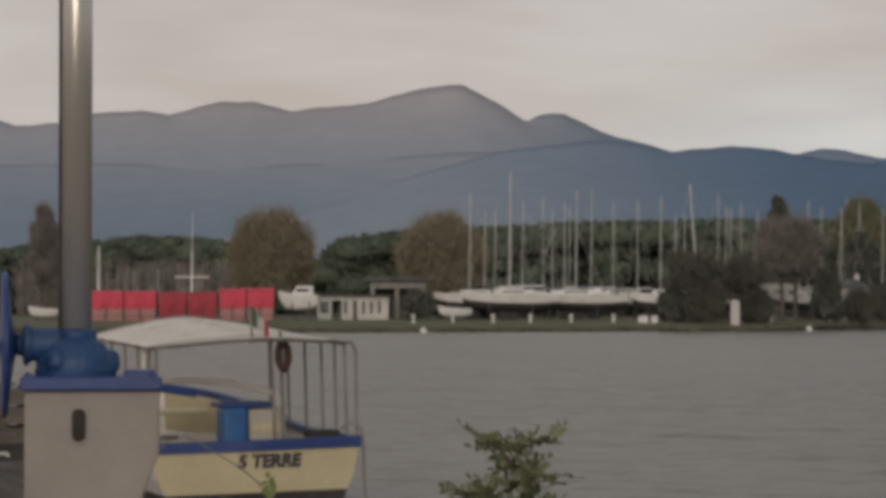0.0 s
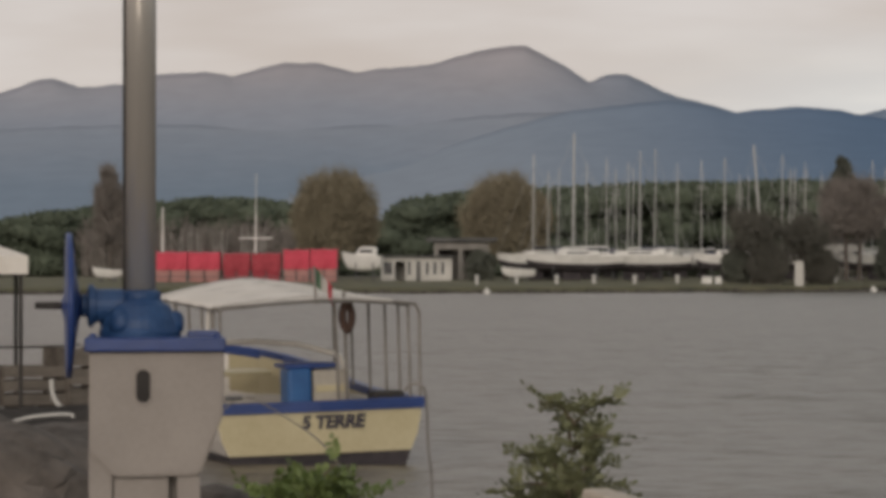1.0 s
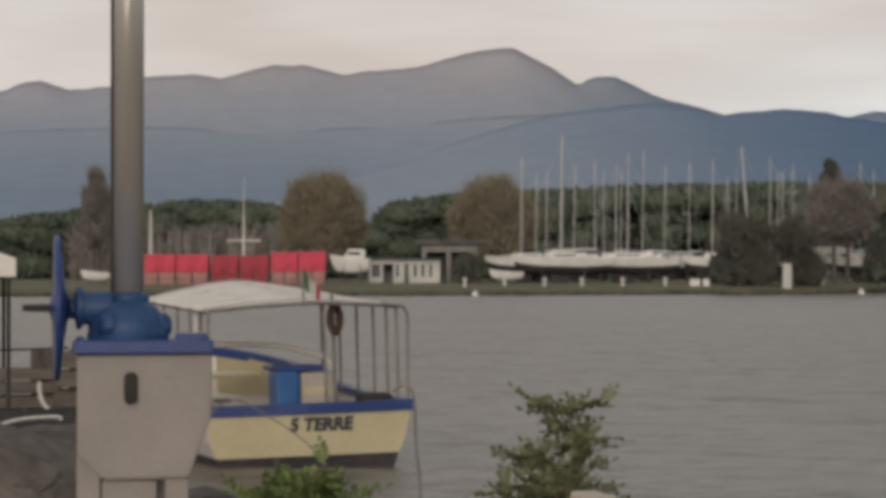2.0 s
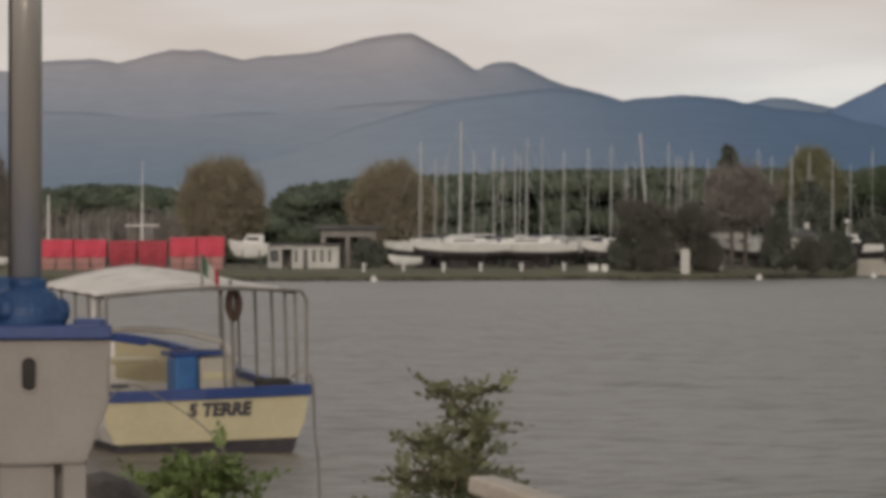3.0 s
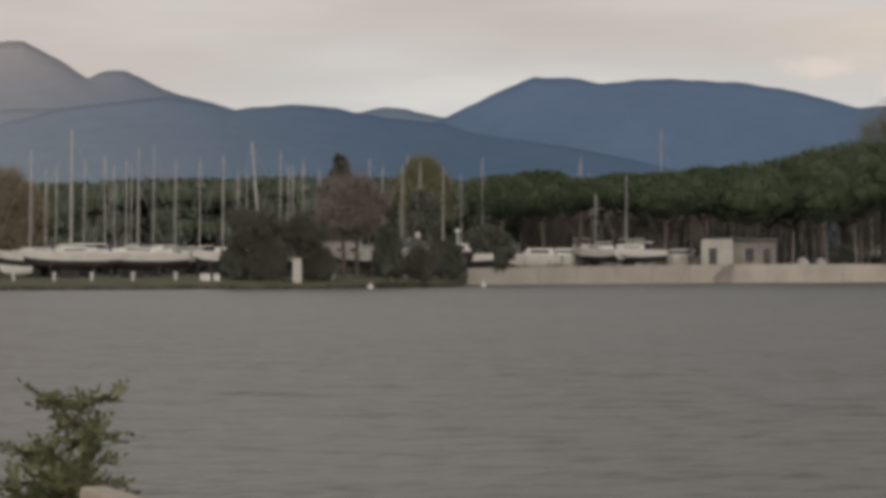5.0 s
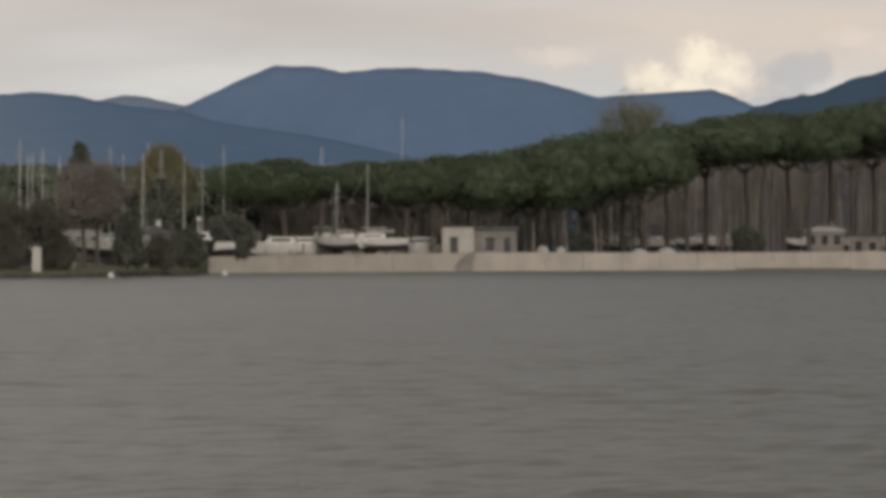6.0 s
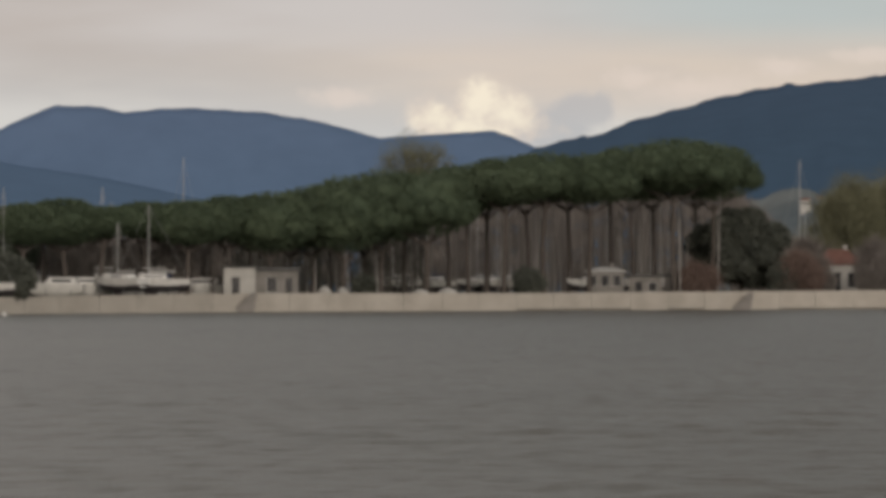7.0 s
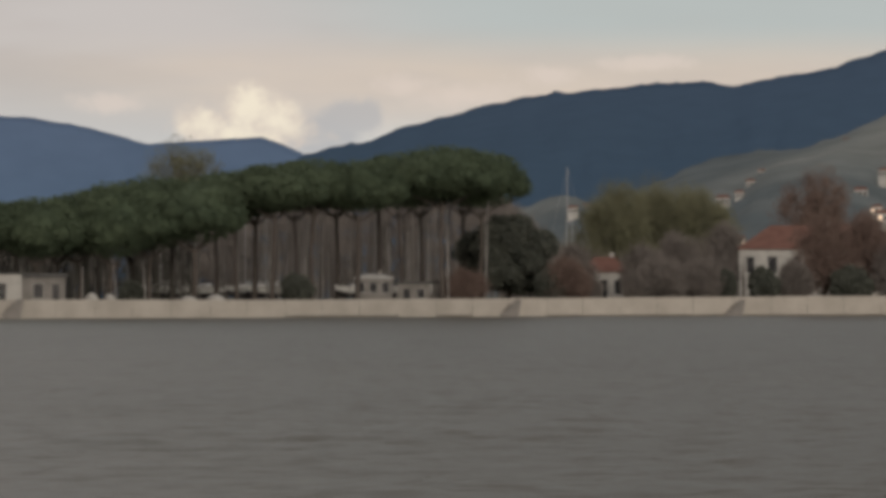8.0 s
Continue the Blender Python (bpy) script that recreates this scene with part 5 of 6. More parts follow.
def sluice_gear():
    """The lifting gear of a sluice: a panelled box on legs, a blue bevel gear with its handwheel, and the tube over the spindle."""
    d = 12.0
    x, y = spot(-507, d)
    k = d / F
    gear = thing("sluice_gear", x, y, 0.0, "sluice lifting gear with an off-white box and blue handwheel", "sluice gear", turn=4.9)
    u = lambda b: (b + 507) * k
    z = lambda e: EYE + e * k
    depth = 0.46
    outline = [(-624, -153), (-386, -150), (-389, -268), (-429, -371), (-579, -374), (-624, -330)]
    bm = bmesh.new()
    f = [bm.verts.new((u(b), 0, z(e))) for b, e in outline]
    g = [bm.verts.new((u(b), depth, z(e))) for b, e in outline]
    bm.faces.new(f[::-1])
    bm.faces.new(g)
    for i in range(6):
        j = (i + 1) % 6
        bm.faces.new((f[i], f[j], g[j], g[i]))
    bmesh.ops.bevel(bm, geom=list(bm.edges), offset=0.008, segments=2, affect="EDGES")
    body = part("housing", bm, OFF_WHITE, gear, "off-white sheet metal housing")
    # sight slot: a dark rounded window with a raised rim
    sx, sz, r, h = u(-529), z(-213), 0.026, 0.033
    loop = [(sx + r * math.cos(a), sz + (h if math.sin(a) >= 0 else -h) + r * math.sin(a)) for a in (2 * math.pi * i / 20 for i in range(20))]
    bm = bmesh.new()
    lo = [bm.verts.new((p, -0.004, q)) for p, q in loop]
    hi = [bm.verts.new((p, 0.01, q)) for p, q in loop]
    bm.faces.new(lo)
    for i in range(20):
        bm.faces.new((lo[i], hi[i], hi[(i + 1) % 20], lo[(i + 1) % 20]))
    slot = part("sight_slot", bm, DARK_RUBBER, body, "dark oval sight slot")
    bm = bmesh.new()
    ring = [[bm.verts.new((sx + (p - sx) * s, yy, sz + (q - sz) * s)) for p, q in loop] for s, yy in ((1.0, -0.007), (1.16, -0.007), (1.2, 0.004))]
    for a, b in zip(ring, ring[1:]):
        for i in range(20):
            bm.faces.new((a[i], a[(i + 1) % 20], b[(i + 1) % 20], b[i]))
    part("slot_rim", bm, OFF_WHITE, body)
    part("lid", boxed(u(-632), u(-384), -0.03, depth + 0.03, z(-152), z(-128), 0.006), BLUE_TRIM, gear, "blue lid plate")
    part("lid_block", boxed(u(-450), u(-394), 0.16, depth - 0.05, z(-130), z(-118), 0.006), BLUE_TRIM, gear, "blue block on the lid")
    for b in (-618, -398):
        part("lid_bolt", turned([(0.012, 0), (0.012, 0.012), (0.008, 0.016)], 6, pose(u(b), 0.02, z(-128))), BLUE_TRIM, gear)
    cx, cy = u(-535), depth / 2
    s = k
    part("gear_case", turned([(72 * s, z(-130)), (74 * s, z(-118)), (70 * s, z(-112)), (68 * s, z(-98)), (60 * s, z(-84)), (52 * s, z(-72)), (40 * s, z(-64)), (36 * s, z(-60))], 28, pose(cx, cy, 0)), BLUE_PAINT, gear, "blue cast gear case")
    for i in range(8):
        a = i * math.pi / 4 + 0.2
        part("case_bolt", turned([(0.011, 0), (0.011, 0.016), (0.006, 0.02)], 6, pose(cx + 66 * s * math.cos(a), cy + 66 * s * math.sin(a), z(-116))), BLUE_PAINT, gear)
    for a, q in ((-10, 58), (70, 56), (150, 58), (235, 57)):
        ca, sa2 = math.cos(radians(a)), math.sin(radians(a))
        part("gear_boss", turned([(20 * s, z(-118)), (22 * s, z(-104)), (20 * s, z(-90)), (12 * s, z(-82))], 14, pose(cx + q * s * ca, cy + q * s * sa2, 0)), BLUE_PAINT, gear, "", True)
    part("collar", turned([(36 * s, z(-64)), (38 * s, z(-58)), (38 * s, z(-48)), (30 * s, z(-44))], 24, pose(cx, cy, 0)), BLUE_PAINT, gear)
    part("spindle_tube", turned([(28.5 * s, z(-50)), (28.5 * s, z(760)), (26 * s, z(764))], 32, pose(cx, cy, 0)), STAINLESS, gear, "brushed stainless spindle tube", True)
    part("conduit", rod(bmesh.new(), (cx - 28 * s, cy - 10 * s, z(-46)), (cx - 28 * s, cy - 10 * s, z(740)), 3.2 * s, 3.2 * s, 8), DARK_RUBBER, gear, "dark cable along the tube")
    # side shaft and handwheel, turned a little towards the viewer
    axis = pose(cx, cy, z(-72), 0, 0, 3) @ pose(0, 0, 0, 0, -90, 0)
    part("shaft_case", turned([(30 * s, 30 * s), (30 * s, 78 * s), (33 * s, 80 * s), (33 * s, 90 * s), (20 * s, 94 * s), (20 * s, 104 * s)], 20, axis), BLUE_PAINT, gear)
    part("shaft_flange", turned([(27 * s, 82 * s), (38 * s, 84 * s), (38 * s, 92 * s), (20 * s, 96 * s)], 20, axis @ pose(0, 0, 0)), BLUE_PAINT, gear)
    wheel = part("handwheel", turned([(10 * s, 100 * s), (24 * s, 108 * s), (60 * s, 114 * s), (116 * s, 121 * s), (129 * s, 122 * s), (131 * s, 127 * s), (129 * s, 132 * s), (112 * s, 131 * s), (40 * s, 131 * s), (16 * s, 138 * s), (10 * s, 140 * s)], 40, axis), BLUE_TRIM, gear, "blue dished handwheel", True)
    part("wheel_grip", rod(bmesh.new(), axis @ Vector((0, 0, 138 * s)), axis @ Vector((0, 0, 188 * s)), 7 * s, 6 * s, 12), DARK_RUBBER, wheel, "dark handle")
    for b0, b1, y0, y1 in ((-625, -583, 0.02, 0.12), (-470, -428, 0.02, 0.12), (-625, -583, 0.34, 0.44), (-470, -428, 0.34, 0.44)):
        part("leg", boxed(u(b0), u(b1), y0, y1, 1.0, z(-330 if b0 < -600 else -372), 0.006), OFF_WHITE, gear)
    part("back_plate", boxed(u(-581), u(-484), 0.035, 0.06, 1.0, z(-376), 0.004), OFF_WHITE, gear)
    part("lower_tube", rod(bmesh.new(), (u(-477), 0.2, 1.0), (u(-477), 0.2, z(-374)), 0.035, 0.035, 14), STAINLESS, gear)


sluice_gear()


# ---------------------------------------------------------------- the tour boat
def text_mesh(words, size, material):
    cu = bpy.data.curves.new("lettering", "FONT")
    cu.body, cu.size, cu.extrude, cu.align_x, cu.shear, cu.offset = words, size, 0.004, "CENTER", 0.16, 0.013
    tmp = bpy.data.objects.new("lettering", cu)
    scene.collection.objects.link(tmp)
    bpy.context.view_layer.update()
    me = bpy.data.meshes.new_from_object(tmp.evaluated_get(bpy.context.evaluated_depsgraph_get()))
    bpy.data.objects.remove(tmp)
    me.materials.clear()
    me.materials.append(material)
    return me


def tour_boat():
    """An open passenger launch seen from astern: cream transom, blue rubbing strake, awning on a tube frame."""
    d = 47.6
    x, y = spot(-216, d)
    boat = thing("tour_boat", x, y, -0.055, "cream and blue tour boat with a white awning, moored", "boat")
    boat.matrix_world = pose(x, y, -0.055, 0, -1.7, 14)
    length, beam = 11.0, 2.95
    rows = []
    for i in range(16):
        t = i / 15
        w = beam / 2 * (1.0 + 0.06 * math.sin(math.pi * t / 0.9)) if t < 0.5 else beam / 2 * 1.06 * math.cos(math.pi / 2 * ((t - 0.5) / 0.5) ** 1.9) ** 0.9
        w = max(w, 0.03)
        top = 0.94 + 0.62 * max(0, t - 0.25) ** 1.6 / 0.75 ** 1.6
        flare = 0.89 - 0.22 * t
        rows.append([(0.0, t * length, -0.35), (w * flare * 0.9, t * length, -0.15), (w * flare, t * length, 0.20), (w * (flare + 1) / 2 + 0.02, t * length, 0.42), (w, t * length, 0.72), (w, t * length, top)])
    hull = part("hull", hull_mesh(rows, CANVAS, False, 2), None, boat, "white topsides")
    part("bottom", hull_mesh([[(p[0] * 1.003, p[1] - 0.004, p[2]) for p in r] for r in rows], ANTIFOUL, False, 0, 3), None, boat, "black bottom paint")
    # the transom, slightly crowned
    bm = bmesh.new()
    half = rows[0][2:]
    left = [bm.verts.new((-p[0], -0.02, p[2])) for p in half]
    right = [bm.verts.new((p[0], -0.02, p[2])) for p in half]
    mid = [bm.verts.new((0, -0.09, p[2])) for p in half]
    for a in range(len(half) - 1):
        bm.faces.new((left[a], mid[a], mid[a + 1], left[a + 1]))
        bm.faces.new((mid[a], right[a], right[a + 1], mid[a + 1]))
    transom = part("transom", bm, CREAM, boat, "cream transom")
    name = part("name_lettering", text_mesh("5 TERRE", 0.25, INK), None, transom, "dark boat name 5 TERRE")
    name.matrix_basis = pose(0.17, -0.094, 0.56, 90, 0, 0)
    for i in range(4):
        part("registration_bar", boxed(-1.75 + 0.09 * i, -1.69 + 0.09 * i, 0.35, 0.36, 0.55, 0.69), INK, hull, "dark registration bars")
    # strake round the gunwale
    bm = bmesh.new()
    ring = [(-p[5][0], p[5][1], p[5][2]) for p in rows[::-1]] + [(0, -0.09, 0.94)] + [(p[5][0], p[5][1], p[5][2]) for p in rows]
    prev = None
    for px, py, pz in ring:
        s = 1.035
        sec = [bm.verts.new((px * s, py - (0.05 if py < 0.1 else 0), pz - 0.15)), bm.verts.new((px * s, py - (0.05 if py < 0.1 else 0), pz + 0.005)), bm.verts.new((px * 0.95, py + (0.07 if py < 0.1 else 0), pz + 0.005)), bm.verts.new((px * 0.95, py + (0.07 if py < 0.1 else 0), pz - 0.15))]
        if prev:
            for a in range(4):
                bm.faces.new((prev[a], prev[(a + 1) % 4], sec[(a + 1) % 4], sec[a]))
        prev = sec
    part("strake", bm, BLUE_TRIM, boat, "blue rubbing strake")
    bm = bmesh.new()
    prev = None
    for i, r in enumerate(rows[:15]):
        w = r[5][0] * 0.94
        sec = [bm.verts.new((-w, r[0][1] + 0.05, 0.38)), bm.verts.new((w, r[0][1] + 0.05, 0.38))]
        if prev:
            bm.faces.new((prev[0], prev[1], sec[1], sec[0]))
        prev = sec
    part("deck", bm, SEAT, boat, "pale deck boards")
    bm = bmesh.new()
    for side in (-1, 1):
        prev = None
        for r in rows:
            w = side * r[5][0] * 0.93
            sec = [bm.verts.new((w, r[0][1] + 0.06, 0.38)), bm.verts.new((w, r[0][1] + 0.06, r[5][2] - 0.1))]
            if prev:
                bm.faces.new((prev[0], sec[0], sec[1], prev[1]))
            prev = sec
    part("inner_side", bm, CREAM, boat, "cream inner sides")
    part("helm_console", boxed(-0.26, 0.10, 0.9, 1.5, 0.38, 1.38, 0.06), HELM_BLUE, boat, "bright blue helm console")
    part("helm_shelf", boxed(-0.29, 0.46, 0.92, 1.75, 1.37, 1.44, 0.02), BLUE_TRIM, boat)
    part("locker", boxed(0.13, 0.64, 1.0, 1.6, 0.38, 1.34, 0.04), SEAT, boat, "cream locker")
    part("locker_drawer", boxed(0.17, 0.60, 0.985, 1.01, 1.02, 1.12, 0.01), CREAM, boat)
    for sx in (-1, 1):
        part("bench", boxed(sx * 1.08 - 0.25, sx * 1.08 + 0.25, 1.9, 6.8, 0.38, 0.86, 0.04), SEAT, boat, "pale side bench")
    for yy in (2.8, 4.0, 5.2):
        part("bench", boxed(-0.6, 0.5, yy, yy + 0.38, 0.38, 0.82, 0.04), SEAT, boat, "pale cross bench")
    part("fore_deck", boxed(-0.9, 0.9, 8.0, 9.3, 1.02, 1.1, 0.03), CREAM, boat)
    part("engine_box", boxed(0.85, 1.3, 0.2, 0.7, 0.38, 1.03, 0.05), DARK_RUBBER, boat, "dark box at the stern")
    part("cleat", rod(bmesh.new(), (-1.32, 0.1, 1.02), (-1.08, 0.1, 1.02), 0.03, 0.03, 8), STEEL_GREY, boat)
    # awning frame
    hw, edge = 1.36, 2.27
    lift = lambda yy: 0.02 * yy
    ridge = lambda yy: edge + 0.07 + 0.055 * min(yy, 3.2) + lift(yy)
    frame_rows = (0.12, 0.75, 1.6, 2.7, 3.9, 5.2)
    for yy in frame_rows:
        for sx in (-1, 1):
            top = edge + lift(yy)
            part("awning_post", rod(bmesh.new(), (sx * 1.36, yy, 0.9 + 0.02 * yy), (sx * hw, yy, top), 0.022, 0.022, 8), TUBE, boat)
        part("awning_bow", rods([(-hw, yy, edge + lift(yy)), (-hw * 0.5, yy, ridge(yy) * 0.65 + (edge + lift(yy)) * 0.35), (0, yy, ridge(yy)), (hw * 0.5, yy, ridge(yy) * 0.65 + (edge + lift(yy)) * 0.35), (hw, yy, edge + lift(yy))], 0.022), TUBE, boat)
    for y0, y1 in ((1.0, 0.75), (1.35, 1.6)):
        part("awning_brace", rod(bmesh.new(), (-1.36, y1, 0.95), (-1.30, y0, edge + 0.02), 0.028, 0.028, 8), CANVAS, boat, "white awning brace")
    part("helm_post", rod(bmesh.new(), (0.42, 0.6, 0.4), (0.40, 0.6, edge + 0.06), 0.022, 0.022, 8), TUBE, boat)
    for sx in (-1, 1):
        part("awning_rail", rod(bmesh.new(), (sx * hw, 0.0, edge - 0.02), (sx * hw, 5.3, edge + lift(5.3) - 0.02), 0.022, 0.022, 8), TUBE, boat)
    part("side_rail", rod(bmesh.new(), (-1.4, 0.1, 1.22), (-1.42, 5.2, 1.4), 0.016, 0.016, 6), TUBE, boat)
    part("corner_tube", rods([(hw + 0.12, 0.02, 0.95), (hw + 0.14, 0.02, edge - 0.12), (hw + 0.08, 0.02, edge), (hw - 0.25, 0.02, edge + 0.04)], 0.024), TUBE, boat)
    bm = bmesh.new()
    nx, ny = 14, 16
    grid = []
    for j in range(ny + 1):
        yy = 0.25 + 5.2 * j / ny
        row = []
        for i in range(nx + 1):
            s = -1 + 2 * i / nx
            zz = ridge(yy) - (ridge(yy) - edge - lift(yy)) * abs(s) ** 1.5 + 0.035 - 0.03 * math.sin(math.pi * (j / ny * 5 % 1)) + 0.008 * noise.noise((i * 0.7, j * 0.7, 0))
            row.append(bm.verts.new((s * (hw + 0.05), yy, zz)))
        grid.append(row)
    for j in range(ny):
        for i in range(nx):
            bm.faces.new((grid[j][i], grid[j][i + 1], grid[j + 1][i + 1], grid[j + 1][i]))
    ext = bmesh.ops.extrude_face_region(bm, geom=list(bm.faces))
    for v in ext["geom"]:
        if isinstance(v, bmesh.types.BMVert):
            v.co.z -= 0.012
    part("awning", bm, CANVAS, boat, "white canvas awning", True)
    part("hand_arch", rods([(-0.9, 3.2, 1.72), (-0.3, 3.0, 1.72), (0.3, 2.8, 1.66), (0.85, 2.6, 1.5), (1.0, 2.55, 1.2)], 0.042), CANVAS, boat, "white curved grab rail")
    # stout pole with the faded lifebuoy
    pole = part("stern_pole", rod(bmesh.new(), (0.62, 0.9, 0.4), (0.60, 0.9, 2.45), 0.032, 0.028, 10), TUBE, boat, "dark stern pole")
    bm = bmesh.new()
    seg, tube = 20, 8
    ring = []
    for i in range(seg):
        a = 2 * math.pi * i / seg
        c = Vector((0.62 + 0.08 * math.cos(a), 0.82 + 0.05 * math.cos(a), 2.10 + 0.18 * math.sin(a)))
        out = Vector((0.5 * math.cos(a), 0.3 * math.cos(a), math.sin(a))).normalized()
        ring.append([bm.verts.new(c + out * 0.072 * math.cos(q) + Vector((0.3, -0.95, 0)) * 0.065 * math.sin(q)) for q in (2 * math.pi * t / tube for t in range(tube))])
    for i in range(seg):
        for t in range(tube):
            bm.faces.new((ring[i][t], ring[(i + 1) % seg][t], ring[(i + 1) % seg][(t + 1) % tube], ring[i][(t + 1) % tube]))
    part("lifebuoy", bm, BUOY_BROWN, boat, "faded brown lifebuoy", True)
    staff = part("flagstaff", rod(bmesh.new(), (0.06, 0.3, 2.3), (0.05, 0.3, 2.84), 0.02, 0.018, 8), TUBE, boat, "flagstaff with a tricolour flag")
    for k, mat in enumerate((FLAG_GREEN, FLAG_WHITE, FLAG_RED)):
        bm = bmesh.new()
        cols = 4
        g = []
        for i in range(cols + 1):
            s = (k + i / cols) / 3
            g.append([bm.verts.new((0.07 + 0.24 * s, 0.3 + 0.05 * math.sin(s * 7), 2.83 - 0.30 * s - 0.24 * q + 0.02 * math.sin(s * 9 + q * 3))) for q in (0, 0.33, 0.66, 1.0)])
        for a, b in zip(g, g[1:]):
            for t in range(3):
                bm.faces.new((a[t], b[t], b[t + 1], a[t + 1]))
        ext = bmesh.ops.extrude_face_region(bm, geom=list(bm.faces))
        for v in ext["geom"]:
            if isinstance(v, bmesh.types.BMVert):
                v.co.y += 0.006
        part("flag_stripe", bm, mat, staff)


tour_boat()


def rope(name, pts, r, material, label, category):
    """A slack line through a few points, as a curve turned into a mesh of short rods."""
    bm = bmesh.new()
    smooth = []
    for i in range(len(pts) - 1):
        p = [Vector(pts[max(0, min(len(pts) - 1, i + o))]) for o in (-1, 0, 1, 2)]
        for s in range(6):
            t = s / 6
            smooth.append(0.5 * ((2 * p[1]) + (-p[0] + p[2]) * t + (2 * p[0] - 5 * p[1] + 4 * p[2] - p[3]) * t * t + (-p[0] + 3 * p[1] - 3 * p[2] + p[3]) * t ** 3))
    smooth.append(Vector(pts[-1]))
    rings = []
    for i, p in enumerate(smooth):
        way = (smooth[min(i + 1, len(smooth) - 1)] - smooth[max(i - 1, 0)]).normalized()
        side = way.cross(Vector((0.13, 0.97, 0.2))).normalized()
        up = side.cross(way)
        rings.append([bm.verts.new(p + side * r * math.cos(a) + up * r * math.sin(a)) for a in (math.pi * k / 4 for k in range(8))])
    for a, b in zip(rings, rings[1:]):
        for k in range(8):
            bm.faces.new((a[k], a[(k + 1) % 8], b[(k + 1) % 8], b[k]))
    bm.faces.new(rings[0][::-1])
    bm.faces.new(rings[-1])
    return tagged(new(name, mesh_of(name, bm, material)), label, category)


def at(b, e, d):
    return (*spot(b, d), lvl(e, d))


rope("mooring_line", [at(-352, -235, 47), at(-330, -238, 46), at(-225, -305, 36), at(-160, -400, 25), at(-120, -560, 14)], 0.009, ROPE, "thin grey mooring line from the stern", "rope")
rope("mooring_line", [at(-370, -240, 47), at(-400, -270, 40), at(-440, -350, 25), at(-480, -520, 14)], 0.012, ROPE, "thin grey mooring line beside the sluice gear", "rope")
rope("bent_rod", [at(-68, -222, 11.5), at(-56, -210, 11.5), at(-40, -212, 11.5), at(-30, -232, 11.5), at(-26, -320, 11.5), at(-18, -430, 11.4), at(-12, -930, 11.0)], 0.005, TUBE, "thin bent iron rod standing at the quay edge", "rod")


# ---------------------------------------------------------------- clutter at the quay's edge
def boulder(b, e, d, r, seed):
    bm = bmesh.new()
    bmesh.ops.create_icosphere(bm, subdivisions=3, radius=1.0)
    for v in bm.verts:
        q = 1 + 0.28 * noise.noise(v.co * 1.3 + Vector((seed, 0, 0))) + 0.08 * noise.noise(v.co * 4 + Vector((0, seed, 0)))
        v.co = Vector((v.co.x * r * 1.35, v.co.y * r, v.co.z * r * 0.62)) * q
    ob = new("boulder", mesh_of("boulder", bm, ROCK))
    ob.matrix_world = pose(*at(b, e, d), 0, 0, seed * 40)
    tagged(ob, "grey-brown boulder on the quay bank", "rock", "boulders at the quay")


for i, (b, e, r) in enumerate(((-760, -372, 0.34), (-660, -350, 0.33), (-720, -425, 0.42), (-830, -400, 0.4), (-610, -430, 0.4), (-690, -470, 0.5), (-400, -470, 0.3), (-860, -330, 0.3), (-790, -520, 0.6), (-620, -560, 0.6))):
    boulder(b, e, 14.2 + (i % 3) * 0.5, r, i + 1)
bm = bmesh.new()
cells = 14
g = [[bm.verts.new((-3.6 + 6.0 * i / cells, 13.2 + 3.4 * j / cells, 1.15 + 0.75 * math.sin(math.pi * j / cells) * (1 - i / cells * 0.8) + 0.12 * noise.noise((i * 0.8, j * 0.8, 1)))) for j in range(cells + 1)] for i in range(cells + 1)]
for i in range(cells):
    for j in range(cells):
        bm.faces.new((g[i][j], g[i + 1][j], g[i + 1][j + 1], g[i][j + 1]))
edge = [e for e in bm.edges if e.is_boundary]
for v in bmesh.ops.extrude_edge_only(bm, edges=edge)["geom"]:
    if isinstance(v, bmesh.types.BMVert):
        v.co.z = -1.5
tagged(new("bank_rubble", mesh_of("bank_rubble", bm, ROCK)), "heaped stone bank beside the sluice", "bank", kind="structure")


